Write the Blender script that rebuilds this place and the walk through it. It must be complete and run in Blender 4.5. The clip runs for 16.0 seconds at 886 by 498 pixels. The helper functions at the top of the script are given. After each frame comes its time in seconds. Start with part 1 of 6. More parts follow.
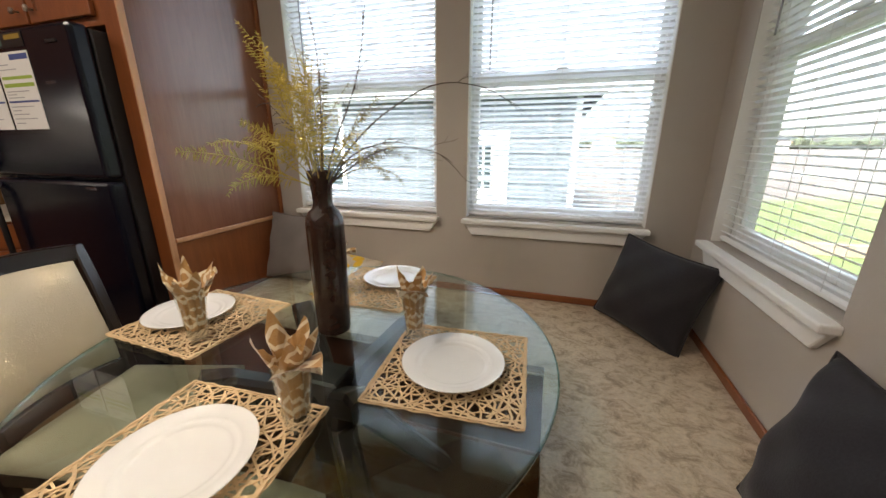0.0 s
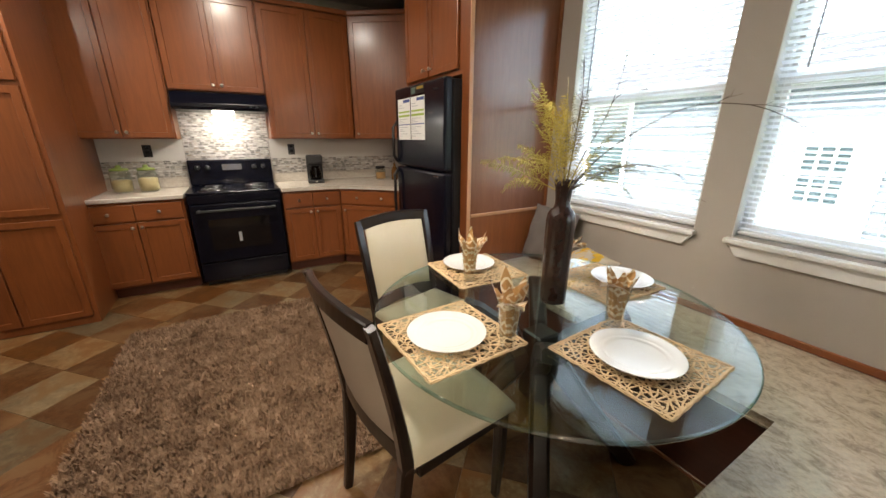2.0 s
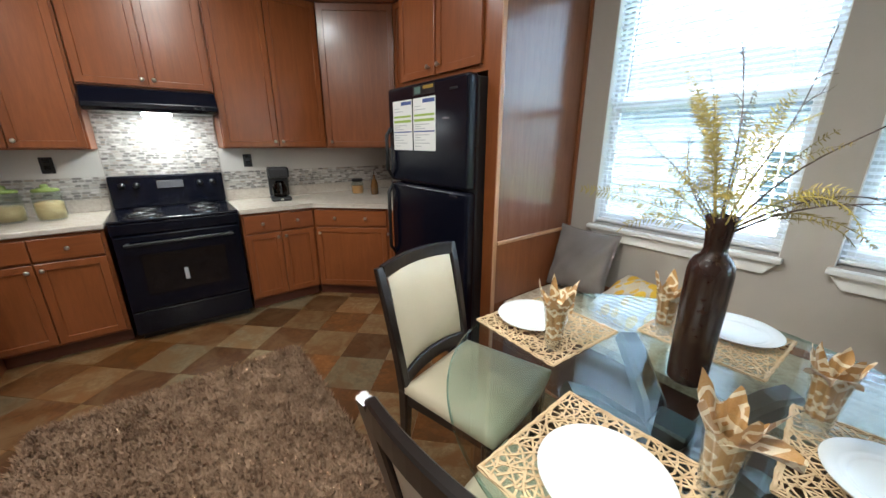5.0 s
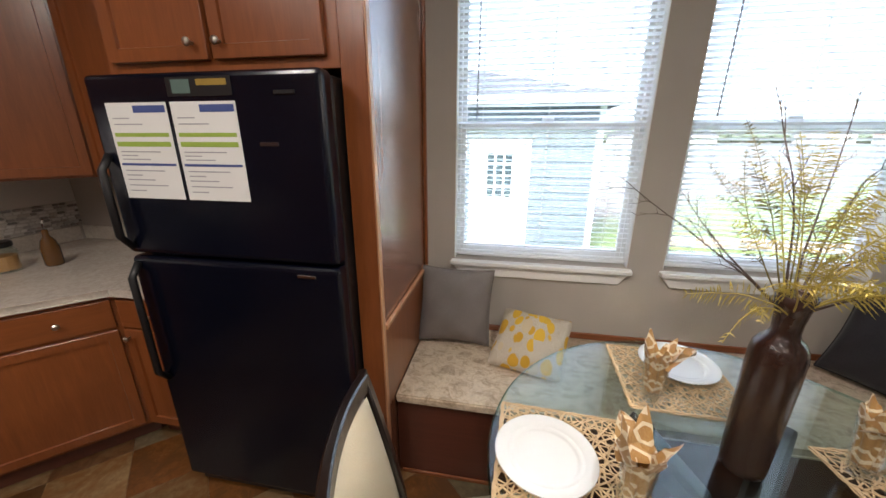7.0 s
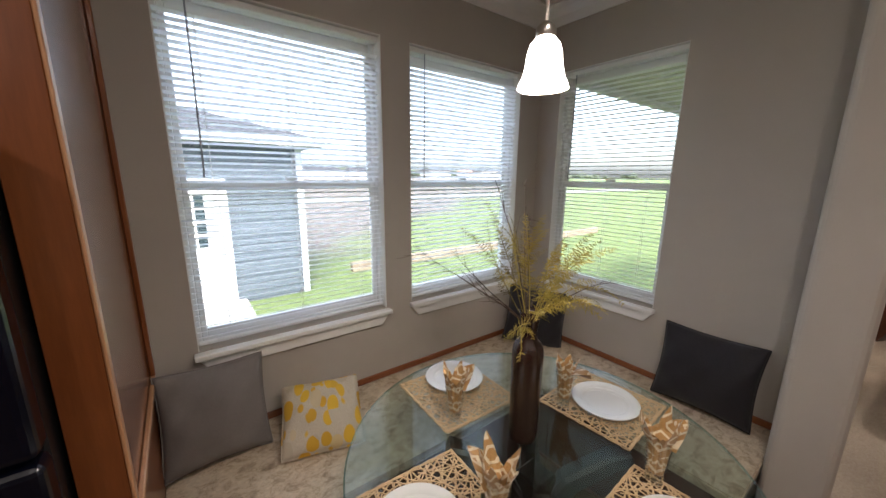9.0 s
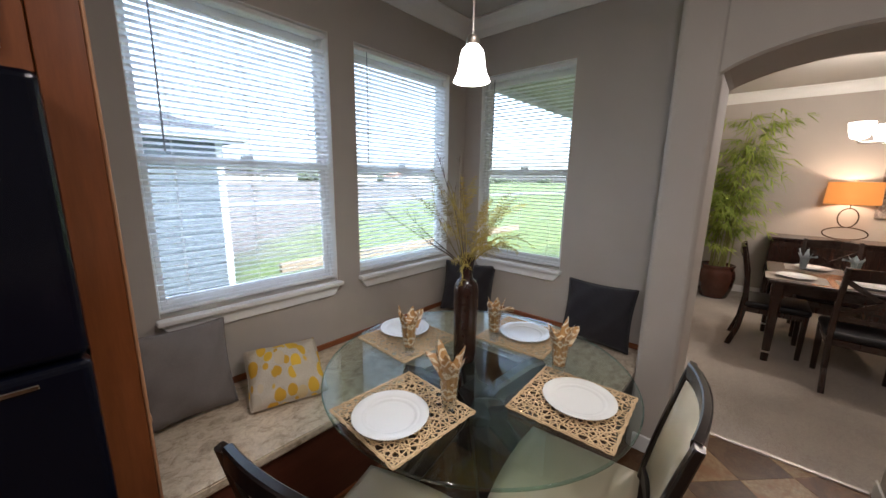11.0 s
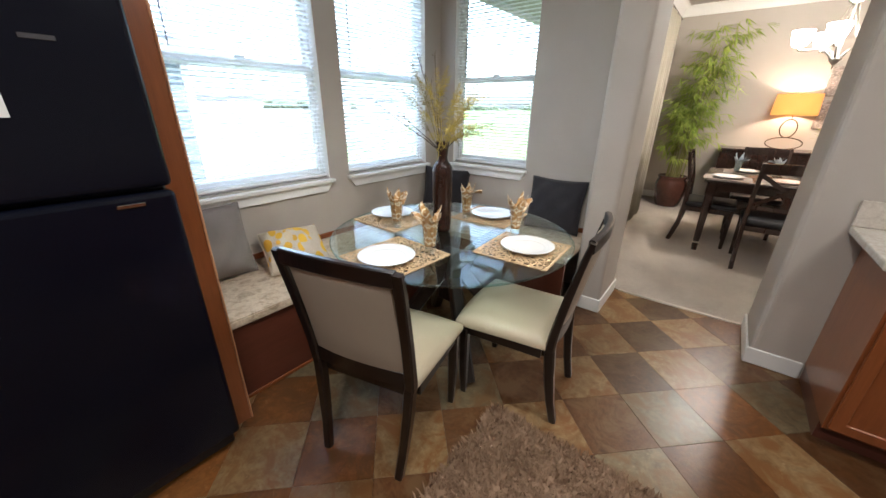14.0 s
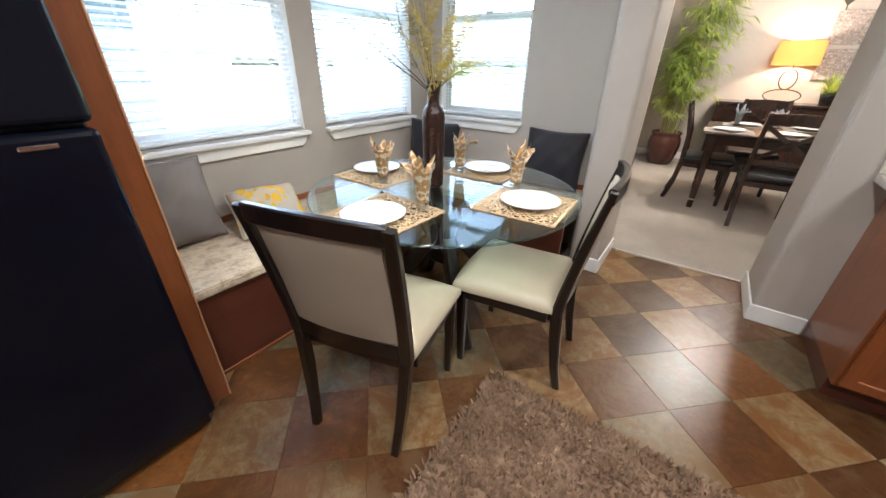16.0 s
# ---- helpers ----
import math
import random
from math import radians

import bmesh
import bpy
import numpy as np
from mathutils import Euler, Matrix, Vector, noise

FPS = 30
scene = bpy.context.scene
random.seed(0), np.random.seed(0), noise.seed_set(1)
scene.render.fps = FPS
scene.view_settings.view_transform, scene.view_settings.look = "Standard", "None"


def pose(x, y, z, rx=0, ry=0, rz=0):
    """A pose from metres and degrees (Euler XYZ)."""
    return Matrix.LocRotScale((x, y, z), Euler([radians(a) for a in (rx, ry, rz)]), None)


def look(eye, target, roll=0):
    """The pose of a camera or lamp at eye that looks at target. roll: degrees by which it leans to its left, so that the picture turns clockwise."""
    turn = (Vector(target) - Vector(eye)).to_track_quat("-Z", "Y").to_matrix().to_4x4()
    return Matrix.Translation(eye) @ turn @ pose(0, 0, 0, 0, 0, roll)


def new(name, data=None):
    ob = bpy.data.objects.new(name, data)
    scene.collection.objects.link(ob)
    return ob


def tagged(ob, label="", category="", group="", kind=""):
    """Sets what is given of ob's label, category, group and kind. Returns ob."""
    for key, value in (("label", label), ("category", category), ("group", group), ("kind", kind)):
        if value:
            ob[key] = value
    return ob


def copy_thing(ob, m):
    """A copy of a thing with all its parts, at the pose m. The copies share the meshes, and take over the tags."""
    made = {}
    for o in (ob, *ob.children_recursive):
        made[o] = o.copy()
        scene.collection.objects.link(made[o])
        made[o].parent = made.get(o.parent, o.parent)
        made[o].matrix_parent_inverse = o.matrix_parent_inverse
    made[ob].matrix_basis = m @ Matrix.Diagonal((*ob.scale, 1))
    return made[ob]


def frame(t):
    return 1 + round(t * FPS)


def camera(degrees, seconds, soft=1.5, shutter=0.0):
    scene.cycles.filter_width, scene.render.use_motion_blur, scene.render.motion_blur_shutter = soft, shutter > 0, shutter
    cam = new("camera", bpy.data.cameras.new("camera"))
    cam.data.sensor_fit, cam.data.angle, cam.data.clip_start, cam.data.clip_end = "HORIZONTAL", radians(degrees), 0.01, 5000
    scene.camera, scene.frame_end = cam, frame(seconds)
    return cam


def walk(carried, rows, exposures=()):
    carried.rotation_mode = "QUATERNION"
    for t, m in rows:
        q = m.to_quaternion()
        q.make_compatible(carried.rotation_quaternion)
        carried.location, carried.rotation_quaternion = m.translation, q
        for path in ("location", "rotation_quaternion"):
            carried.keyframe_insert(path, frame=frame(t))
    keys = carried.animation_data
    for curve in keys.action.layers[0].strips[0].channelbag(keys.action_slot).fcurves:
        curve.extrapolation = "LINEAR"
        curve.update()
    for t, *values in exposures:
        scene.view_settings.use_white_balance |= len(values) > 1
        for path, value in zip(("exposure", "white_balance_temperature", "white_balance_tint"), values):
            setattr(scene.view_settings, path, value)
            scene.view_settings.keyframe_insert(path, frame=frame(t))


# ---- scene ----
cam = camera(103.1, 16.0, soft=1.5)
PATH = [
    (0, (0.63, -0.881, 1.31), (0.052, 0.949, 0.744), 0.1),
    (0.5, (0.697, -1.005, 1.314), (-0.203, 0.677, 0.716), 0.3),
    (1, (0.757, -1.09, 1.33), (-0.431, 0.401, 0.727), 0.3),
    (1.5, (0.833, -1.08, 1.337), (-0.648, 0.123, 0.741), 0.1),
    (2, (0.932, -1.079, 1.392), (-0.725, -0.137, 0.788), 0.1),
    (2.5, (1.028, -1.11, 1.445), (-0.671, -0.249, 0.834), 0.2),
    (3, (1.102, -1.192, 1.405), (-0.595, -0.322, 0.803), 0.2),
    (3.5, (0.984, -1.111, 1.385), (-0.712, -0.245, 0.772), 0.1),
    (4, (0.788, -1.027, 1.373), (-0.901, -0.153, 0.753), 0.2),
    (4.7, (0.45, -1.12, 1.4), (-1.18, -0.1, 0.81), 0.1),
    (5.5, (-0.08, -1.17, 1.47), (-1.38, 0.33, 0.86), -0.2),
    (6.5, (-0.55, -0.979, 1.548), (-1.276, 0.777, 0.924), -1.1),
    (7, (-0.669, -0.873, 1.575), (-1.013, 1.005, 0.977), 0.1),
    (7.5, (-0.819, -0.766, 1.661), (-0.694, 1.143, 1.079), 0.9),
    (8, (-0.922, -0.712, 1.67), (-0.3, 1.127, 1.191), 0.4),
    (8.5, (-0.969, -0.725, 1.649), (-0.018, 0.989, 1.256), 0.8),
    (9, (-0.95, -0.749, 1.698), (0.227, 0.815, 1.285), 0.6),
    (11.5, (-1.317, -0.991, 1.532), (0.175, 0.275, 1.121), 0.9),
    (12, (-1.374, -1.03, 1.496), (0.131, 0.193, 1.004), 0.9),
    (12.5, (-1.456, -1.106, 1.451), (0.038, 0.084, 0.858), 0.8),
    (13, (-1.529, -1.196, 1.442), (-0.059, -0.024, 0.759), 0.8),
    (13.5, (-1.565, -1.221, 1.429), (-0.097, -0.066, 0.714), 0.8),
    (14, (-1.568, -1.234, 1.409), (-0.103, -0.094, 0.663), 0.7),
    (14.5, (-1.553, -1.246, 1.373), (-0.093, -0.123, 0.594), 0.7),
    (15, (-1.563, -1.244, 1.355), (-0.119, -0.148, 0.511), 0.8),
    (15.5, (-1.554, -1.222, 1.322), (-0.108, -0.143, 0.458), 0.8),
    (16, (-1.467, -1.103, 1.305), (-0.017, -0.084, 0.379), 0.9),
]
walk(cam, [(t, look(eye, aim, roll)) for t, eye, aim, roll in PATH],
     [(0.0, 3.22, 6600, 13), (2.0, 3.8, 6450, 10), (3.0, 4.05, 6300, 10), (3.5, 4.14, 5250, 1), (4.2, 4.02, 5250, 1), (6.5, 3.6, 5950, 11), (8.0, 3.12, 6050, 14), (9.0, 2.85, 6150, 15), (11.5, 2.9, 5650, 13), (12.5, 3.05, 5600, 11), (13.5, 3.52, 5600, 8), (15.0, 3.95, 5450, 8), (16.0, 4.1, 5420, 8)])

# ---- daylight ----
world = bpy.data.worlds.new("sky")
scene.world = world
world.use_nodes = True
wn = world.node_tree.nodes
sky = wn.new("ShaderNodeTexSky")
sky.sky_type = "NISHITA"
sky.sun_disc = False
sky.sun_elevation = radians(50)
sky.sun_rotation = radians(200)
sky.air_density, sky.dust_density, sky.ozone_density = 1.0, 4.0, 1.0
wn["Background"].inputs["Strength"].default_value = 0.15
haze = wn.new("ShaderNodeHueSaturation")   # thin overcast takes out most of the blue
haze.inputs["Saturation"].default_value = 0.6
world.node_tree.links.new(sky.outputs["Color"], haze.inputs["Color"])
world.node_tree.links.new(haze.outputs["Color"], wn["Background"].inputs["Color"])
sun = new("sun", bpy.data.lights.new("sun", "SUN"))
sun.data.energy, sun.data.angle, sun.data.color = 0.9, radians(15.0), (1.0, 0.95, 0.88)
sun.matrix_world = look((0, 0, 10), (2.6, 7.2, 0.9))

# ---- building helpers ----
def mesh_of(name, bm, material=None, smooth=False):
    me = bpy.data.meshes.new(name)
    bm.to_mesh(me)
    bm.free()
    if material:
        me.materials.append(material)
    if smooth:
        me.polygons.foreach_set("use_smooth", [True] * len(me.polygons))
    return me


def thing(name, bm, material, label="", category="", group="", kind="", smooth=False):
    return tagged(new(name, mesh_of(name, bm, material, smooth)), label, category, group, kind)


def holder(name, m, label="", category="", group="", kind=""):
    ob = new(name)
    ob.empty_display_size = 0.1
    ob.matrix_world = m
    return tagged(ob, label, category, group, kind)


def part(name, bm, material, parent, label="", smooth=False, m=None):
    """One mesh under a thing; its coordinates are those of the thing."""
    ob = new(name, mesh_of(name, bm, material, smooth))
    ob.parent = parent
    if m is not None:
        ob.matrix_basis = m
    return tagged(ob, label)


def add_box(bm, lo, hi, bevel=0.0, seg=1, m=None):
    ret = bmesh.ops.create_cube(bm, size=1.0)
    vs = ret["verts"]
    sx, sy, sz = (hi[i] - lo[i] for i in range(3))
    for v in vs:
        v.co = Vector(((v.co.x + .5) * sx + lo[0], (v.co.y + .5) * sy + lo[1], (v.co.z + .5) * sz + lo[2]))
    if bevel > 0:
        es = list({e for v in vs for e in v.link_edges})
        got = bmesh.ops.bevel(bm, geom=es, offset=min(bevel, sx * .45, sy * .45, sz * .45), segments=seg, affect="EDGES", profile=0.5)
        vs = list({v for f in got["faces"] for v in f.verts} | {v for v in vs if v.is_valid})
    if m is not None:
        bmesh.ops.transform(bm, matrix=m, verts=vs)
    return vs


def box(lo, hi, bevel=0.0, seg=1, m=None):
    bm = bmesh.new()
    add_box(bm, lo, hi, bevel, seg, m)
    return bm


def boxes(*rows, bevel=0.0):
    bm = bmesh.new()
    for lo, hi in rows:
        add_box(bm, lo, hi, bevel)
    return bm


def add_lathe(bm, prof, seg=32, at=(0, 0, 0), cap=True):
    """Turned shape: (radius, height) rows from bottom to top."""
    rings = []
    for r, z in prof:
        if r < 1e-5:
            rings.append([bm.verts.new((at[0], at[1], at[2] + z))])
        else:
            rings.append([bm.verts.new((at[0] + r * math.cos(6.28318 * k / seg), at[1] + r * math.sin(6.28318 * k / seg), at[2] + z)) for k in range(seg)])
    for a, b in zip(rings, rings[1:]):
        for k in range(seg):
            q = (k + 1) % seg
            if len(a) == 1 and len(b) == 1:
                continue
            if len(a) == 1:
                bm.faces.new((a[0], b[q], b[k]))
            elif len(b) == 1:
                bm.faces.new((a[k], a[q], b[0]))
            else:
                bm.faces.new((a[k], a[q], b[q], b[k]))
    if cap:
        if len(rings[0]) > 1:
            bm.faces.new(rings[0][::-1])
        if len(rings[-1]) > 1:
            bm.faces.new(rings[-1])
    return bm


def lathe(prof, seg=32, at=(0, 0, 0), cap=True):
    return add_lathe(bmesh.new(), prof, seg, at, cap)


def add_tube(bm, pts, radii, seg=6, cap=True):
    """A round bar through points; radii: one number or one for each point."""
    pts = [Vector(p) for p in pts]
    if not hasattr(radii, "__len__"):
        radii = [radii] * len(pts)
    rings, side = [], None
    for i, p in enumerate(pts):
        d = (pts[min(i + 1, len(pts) - 1)] - pts[max(i - 1, 0)]).normalized()
        if side is None:
            side = d.orthogonal().normalized()
        side = (side - d * side.dot(d)).normalized()
        up = d.cross(side)
        rings.append([bm.verts.new(p + radii[i] * (side * math.cos(6.28318 * k / seg) + up * math.sin(6.28318 * k / seg))) for k in range(seg)])
    for a, b in zip(rings, rings[1:]):
        for k in range(seg):
            q = (k + 1) % seg
            bm.faces.new((a[k], a[q], b[q], b[k]))
    if cap:
        bm.faces.new(rings[0][::-1])
        bm.faces.new(rings[-1])
    return bm


def tube(pts, radii, seg=6):
    return add_tube(bmesh.new(), pts, radii, seg)


def add_bar(bm, pts, wide, deep, across=(1, 0, 0)):
    """A four-sided bar swept through points; wide is measured along across. wide and deep: numbers or one for each point."""
    pts = [Vector(p) for p in pts]
    wide = wide if hasattr(wide, "__len__") else [wide] * len(pts)
    deep = deep if hasattr(deep, "__len__") else [deep] * len(pts)
    rings = []
    for i, p in enumerate(pts):
        d = (pts[min(i + 1, len(pts) - 1)] - pts[max(i - 1, 0)]).normalized()
        a = Vector(across)
        a = (a - d * a.dot(d)).normalized()
        b = d.cross(a)
        c = min(wide[i], deep[i]) * 0.18
        w, h = wide[i] / 2, deep[i] / 2
        out = [(-w + c, -h), (w - c, -h), (w, -h + c), (w, h - c), (w - c, h), (-w + c, h), (-w, h - c), (-w, -h + c)]
        rings.append([bm.verts.new(p + a * x + b * y) for x, y in out])
    for a, b in zip(rings, rings[1:]):
        for k in range(8):
            q = (k + 1) % 8
            bm.faces.new((a[k], a[q], b[q], b[k]))
    bm.faces.new(rings[0][::-1])
    bm.faces.new(rings[-1])
    return bm


def bar(pts, wide, deep, across=(1, 0, 0)):
    return add_bar(bmesh.new(), pts, wide, deep, across)


def prism(poly, z0, z1, bevel=0.0):
    """A flat outline (x, y) raised from z0 to z1."""
    bm = bmesh.new()
    lo = [bm.verts.new((x, y, z0)) for x, y in poly]
    hi = [bm.verts.new((x, y, z1)) for x, y in poly]
    n = len(poly)
    bm.faces.new(lo[::-1])
    bm.faces.new(hi)
    for k in range(n):
        bm.faces.new((lo[k], lo[(k + 1) % n], hi[(k + 1) % n], hi[k]))
    if bevel:
        bmesh.ops.bevel(bm, geom=bm.edges[:], offset=bevel, segments=2, affect="EDGES")
    return bm


def merged(*bms):
    out = bmesh.new()
    for b in bms:
        me = bpy.data.meshes.new("tmp")
        b.to_mesh(me)
        b.free()
        out.from_mesh(me)
        bpy.data.meshes.remove(me)
    return out


def moved(bm, m):
    bmesh.ops.transform(bm, matrix=m, verts=bm.verts[:])
    return bm


def raw(name, verts, faces, material, smooth=False):
    me = bpy.data.meshes.new(name)
    me.from_pydata([tuple(v) for v in verts], [], faces)
    me.materials.append(material)
    if smooth:
        me.polygons.foreach_set("use_smooth", [True] * len(me.polygons))
    return me


# ---- materials ----
def nodes_of(name):
    m = bpy.data.materials.new(name)
    m.use_nodes = True
    return m, m.node_tree.nodes, m.node_tree.links, m.node_tree.nodes["Principled BSDF"]


def coords(nd, ln, scale=(1, 1, 1), turn=(0, 0, 0), space="Object"):
    tc, mp = nd.new("ShaderNodeTexCoord"), nd.new("ShaderNodeMapping")
    mp.inputs["Scale"].default_value = scale
    mp.inputs["Rotation"].default_value = [radians(a) for a in turn]
    ln.new(tc.outputs[space], mp.inputs["Vector"])
    return mp.outputs["Vector"]


def noise_tex(nd, ln, vec, scale, detail=4, rough=0.55, distort=0.0):
    t = nd.new("ShaderNodeTexNoise")
    t.inputs["Scale"].default_value, t.inputs["Detail"].default_value = scale, detail
    t.inputs["Roughness"].default_value, t.inputs["Distortion"].default_value = rough, distort
    ln.new(vec, t.inputs["Vector"])
    return t.outputs["Fac"]


def ramp(nd, ln, fac, stops):
    r = nd.new("ShaderNodeValToRGB")
    el = r.color_ramp.elements
    while len(el) < len(stops):
        el.new(0.5)
    for e, (p, c) in zip(el, stops):
        e.position, e.color = p, (*c, 1)
    ln.new(fac, r.inputs["Fac"])
    return r.outputs["Color"]


def mix(nd, ln, fac, a, b, how="MIX"):
    x = nd.new("ShaderNodeMix")
    x.data_type, x.blend_type = "RGBA", how
    for socket, v in ((x.inputs[0], fac), (x.inputs[6], a), (x.inputs[7], b)):
        if isinstance(v, (int, float)):
            socket.default_value = v
        elif isinstance(v, tuple):
            socket.default_value = (*v, 1)
        else:
            ln.new(v, socket)
    return x.outputs[2]


def bump(nd, ln, fac, bs, strength, dist=0.01):
    b = nd.new("ShaderNodeBump")
    b.inputs["Strength"].default_value, b.inputs["Distance"].default_value = strength, dist
    ln.new(fac, b.inputs["Height"])
    ln.new(b.outputs["Normal"], bs.inputs["Normal"])


def plain(name, col, rough=0.5, metal=0.0, vary=0.12, grain=60.0, relief=0.08, coat=0.0, spec=0.5):
    """A painted or moulded surface: one colour with slight clouding, fine grain and uneven gloss."""
    m, nd, ln, bs = nodes_of(name)
    v = coords(nd, ln)
    big, fine = noise_tex(nd, ln, v, 2.3, 3), noise_tex(nd, ln, v, grain, 3)
    dark = tuple(c * (1 - vary) for c in col)
    lite = tuple(min(1, c * (1 + vary * .6)) for c in col)
    c1 = ramp(nd, ln, big, [(0.3, dark), (0.7, lite)])
    c2 = mix(nd, ln, 0.25, c1, ramp(nd, ln, fine, [(0.3, dark), (0.7, lite)]))
    ln.new(c2, bs.inputs["Base Color"])
    rr = nd.new("ShaderNodeMapRange")
    rr.inputs[3].default_value, rr.inputs[4].default_value = max(0.02, rough - .06), min(1, rough + .08)
    ln.new(big, rr.inputs[0])
    ln.new(rr.outputs[0], bs.inputs["Roughness"])
    bs.inputs["Metallic"].default_value = metal
    bs.inputs["Coat Weight"].default_value = coat
    bs.inputs["Specular IOR Level"].default_value = spec
    if relief:
        bump(nd, ln, fine, bs, relief, 0.004)
    return m


def timber(name, dark, lite, along=(14, 14, 1.2), rough=0.3, coat=0.32, relief=0.04):
    """Stained wood, its grain along the axis of the smallest scale."""
    m, nd, ln, bs = nodes_of(name)
    v = coords(nd, ln, along)
    oi = nd.new("ShaderNodeObjectInfo")
    shift = nd.new("ShaderNodeVectorMath")
    shift.operation = "MULTIPLY_ADD"
    shift.inputs[1].default_value = (9.0, 7.0, 5.0)
    ln.new(oi.outputs["Random"], shift.inputs[0])
    ln.new(v, shift.inputs[2])
    g1 = noise_tex(nd, ln, shift.outputs[0], 2.2, 6, 0.6, 0.8)
    g2 = noise_tex(nd, ln, shift.outputs[0], 14.0, 3, 0.6, 0.2)
    soft = noise_tex(nd, ln, coords(nd, ln), 1.6, 2)
    mid = tuple((a + b) / 2 for a, b in zip(dark, lite))
    c = ramp(nd, ln, g1, [(0.25, dark), (0.5, mid), (0.75, lite)])
    c = mix(nd, ln, 0.22, c, ramp(nd, ln, g2, [(0.35, dark), (0.65, lite)]))
    c = mix(nd, ln, 0.3, c, ramp(nd, ln, soft, [(0.3, dark), (0.7, lite)]))
    ln.new(c, bs.inputs["Base Color"])
    bs.inputs["Roughness"].default_value = rough
    bs.inputs["Coat Weight"].default_value, bs.inputs["Coat Roughness"].default_value = coat, 0.2
    bump(nd, ln, g2, bs, relief, 0.002)
    return m


def glowing(name, col, strength):
    m, nd, ln, bs = nodes_of(name)
    bs.inputs["Base Color"].default_value = (0.85, 0.82, 0.76, 1)
    bs.inputs["Roughness"].default_value = 0.3
    bs.inputs["Emission Color"].default_value, bs.inputs["Emission Strength"].default_value = (*col, 1), strength
    return m


def clear_glass(name, tint=(0.97, 0.99, 0.98), rough=0.0, base=0.04):
    """Thin clear glass: see-through, with a mirror gloss that grows towards the rim of sight."""
    m, nd, ln, bs = nodes_of(name)
    nd.remove(bs)
    see, shine, both = nd.new("ShaderNodeBsdfTransparent"), nd.new("ShaderNodeBsdfGlossy"), nd.new("ShaderNodeMixShader")
    see.inputs["Color"].default_value = (*tint, 1)
    shine.inputs["Color"].default_value, shine.inputs["Roughness"].default_value = (1, 1, 1, 1), rough
    lw, po, ma = nd.new("ShaderNodeLayerWeight"), nd.new("ShaderNodeMath"), nd.new("ShaderNodeMath")
    lw.inputs["Blend"].default_value = 0.5
    po.operation, ma.operation = "POWER", "MULTIPLY_ADD"
    po.inputs[1].default_value, ma.inputs[1].default_value, ma.inputs[2].default_value = 5.0, 1 - base, base
    ln.new(lw.outputs["Facing"], po.inputs[0])
    ln.new(po.outputs[0], ma.inputs[0])
    ln.new(ma.outputs[0], both.inputs[0])
    ln.new(see.outputs[0], both.inputs[1])
    ln.new(shine.outputs[0], both.inputs[2])
    ln.new(both.outputs[0], nd["Material Output"].inputs["Surface"])
    return m


def speckled(name, stops, scale=9.0, rough=0.3, fine=60.0, relief=0.03, swirl=1.2, stretch=(1, 1, 1)):
    """Mottled stone or laminate: clouded patches with flecks."""
    m, nd, ln, bs = nodes_of(name)
    v = coords(nd, ln, stretch, (0, 0, 28 if stretch[0] != 1 else 0))
    a, b = noise_tex(nd, ln, v, scale, 9, 0.74, swirl), noise_tex(nd, ln, v, fine, 4, 0.7)
    c = ramp(nd, ln, a, stops)
    c = mix(nd, ln, 0.35, c, ramp(nd, ln, b, [(0.35, stops[0][1]), (0.65, stops[-1][1])]))
    ln.new(c, bs.inputs["Base Color"])
    bs.inputs["Roughness"].default_value = rough
    bump(nd, ln, b, bs, relief, 0.002)
    return m


WALL = plain("wall_paint", (0.437, 0.395, 0.347), 0.75, vary=0.05, grain=180, relief=0.12)
CEIL = plain("ceiling_paint", (0.50, 0.468, 0.425), 0.85, vary=0.04, grain=120, relief=0.3)
TRIM = plain("white_trim_paint", (0.80, 0.79, 0.76), 0.4, vary=0.04, grain=90, relief=0.03)
CHERRY = timber("cherry_wood", (0.150, 0.042, 0.0115), (0.275, 0.086, 0.024))
CHERRY_X = timber("cherry_wood_level", (0.150, 0.042, 0.0115), (0.275, 0.086, 0.024), (1.2, 14, 14))
PANEL = timber("cherry_panel", (0.14, 0.048, 0.024), (0.25, 0.098, 0.05), rough=0.22, coat=0.5)
OAKEDGE = timber("light_wood_edge", (0.42, 0.20, 0.09), (0.58, 0.31, 0.16), rough=0.4)
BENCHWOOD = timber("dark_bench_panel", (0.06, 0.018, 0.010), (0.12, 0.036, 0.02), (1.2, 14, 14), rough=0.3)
ESPRESSO = timber("espresso_wood", (0.006, 0.004, 0.0035), (0.016, 0.010, 0.008), rough=0.28, coat=0.4)
DARKWOOD = timber("dark_brown_wood", (0.018, 0.008, 0.006), (0.045, 0.02, 0.013), rough=0.25, coat=0.4)
# Blue in the base colour paints in daylight mirrored by the refrigerator doors.
BLACK = plain("black_enamel_blue_reflection", (0.0028, 0.0036, 0.0088), 0.2, vary=0.2, grain=300, relief=0.02, coat=0.0, spec=0.3)
BLACKMATT = plain("black_plastic", (0.007, 0.007, 0.008), 0.4, vary=0.2, relief=0.04)
NICKEL = plain("brushed_nickel", (0.62, 0.58, 0.52), 0.28, 1.0, vary=0.06, grain=200, relief=0.03)
CHROME = plain("chrome", (0.75, 0.75, 0.76), 0.1, 1.0, vary=0.03, relief=0.0)
LAMINATE = speckled("stone_laminate", [(0.30, (0.17, 0.12, 0.075)), (0.41, (0.42, 0.325, 0.225)), (0.50, (0.66, 0.55, 0.41)), (0.60, (0.78, 0.69, 0.55)), (0.72, (0.54, 0.43, 0.30))], 17, 0.36, 75, swirl=.7, stretch=(.88, 1.1, 1))
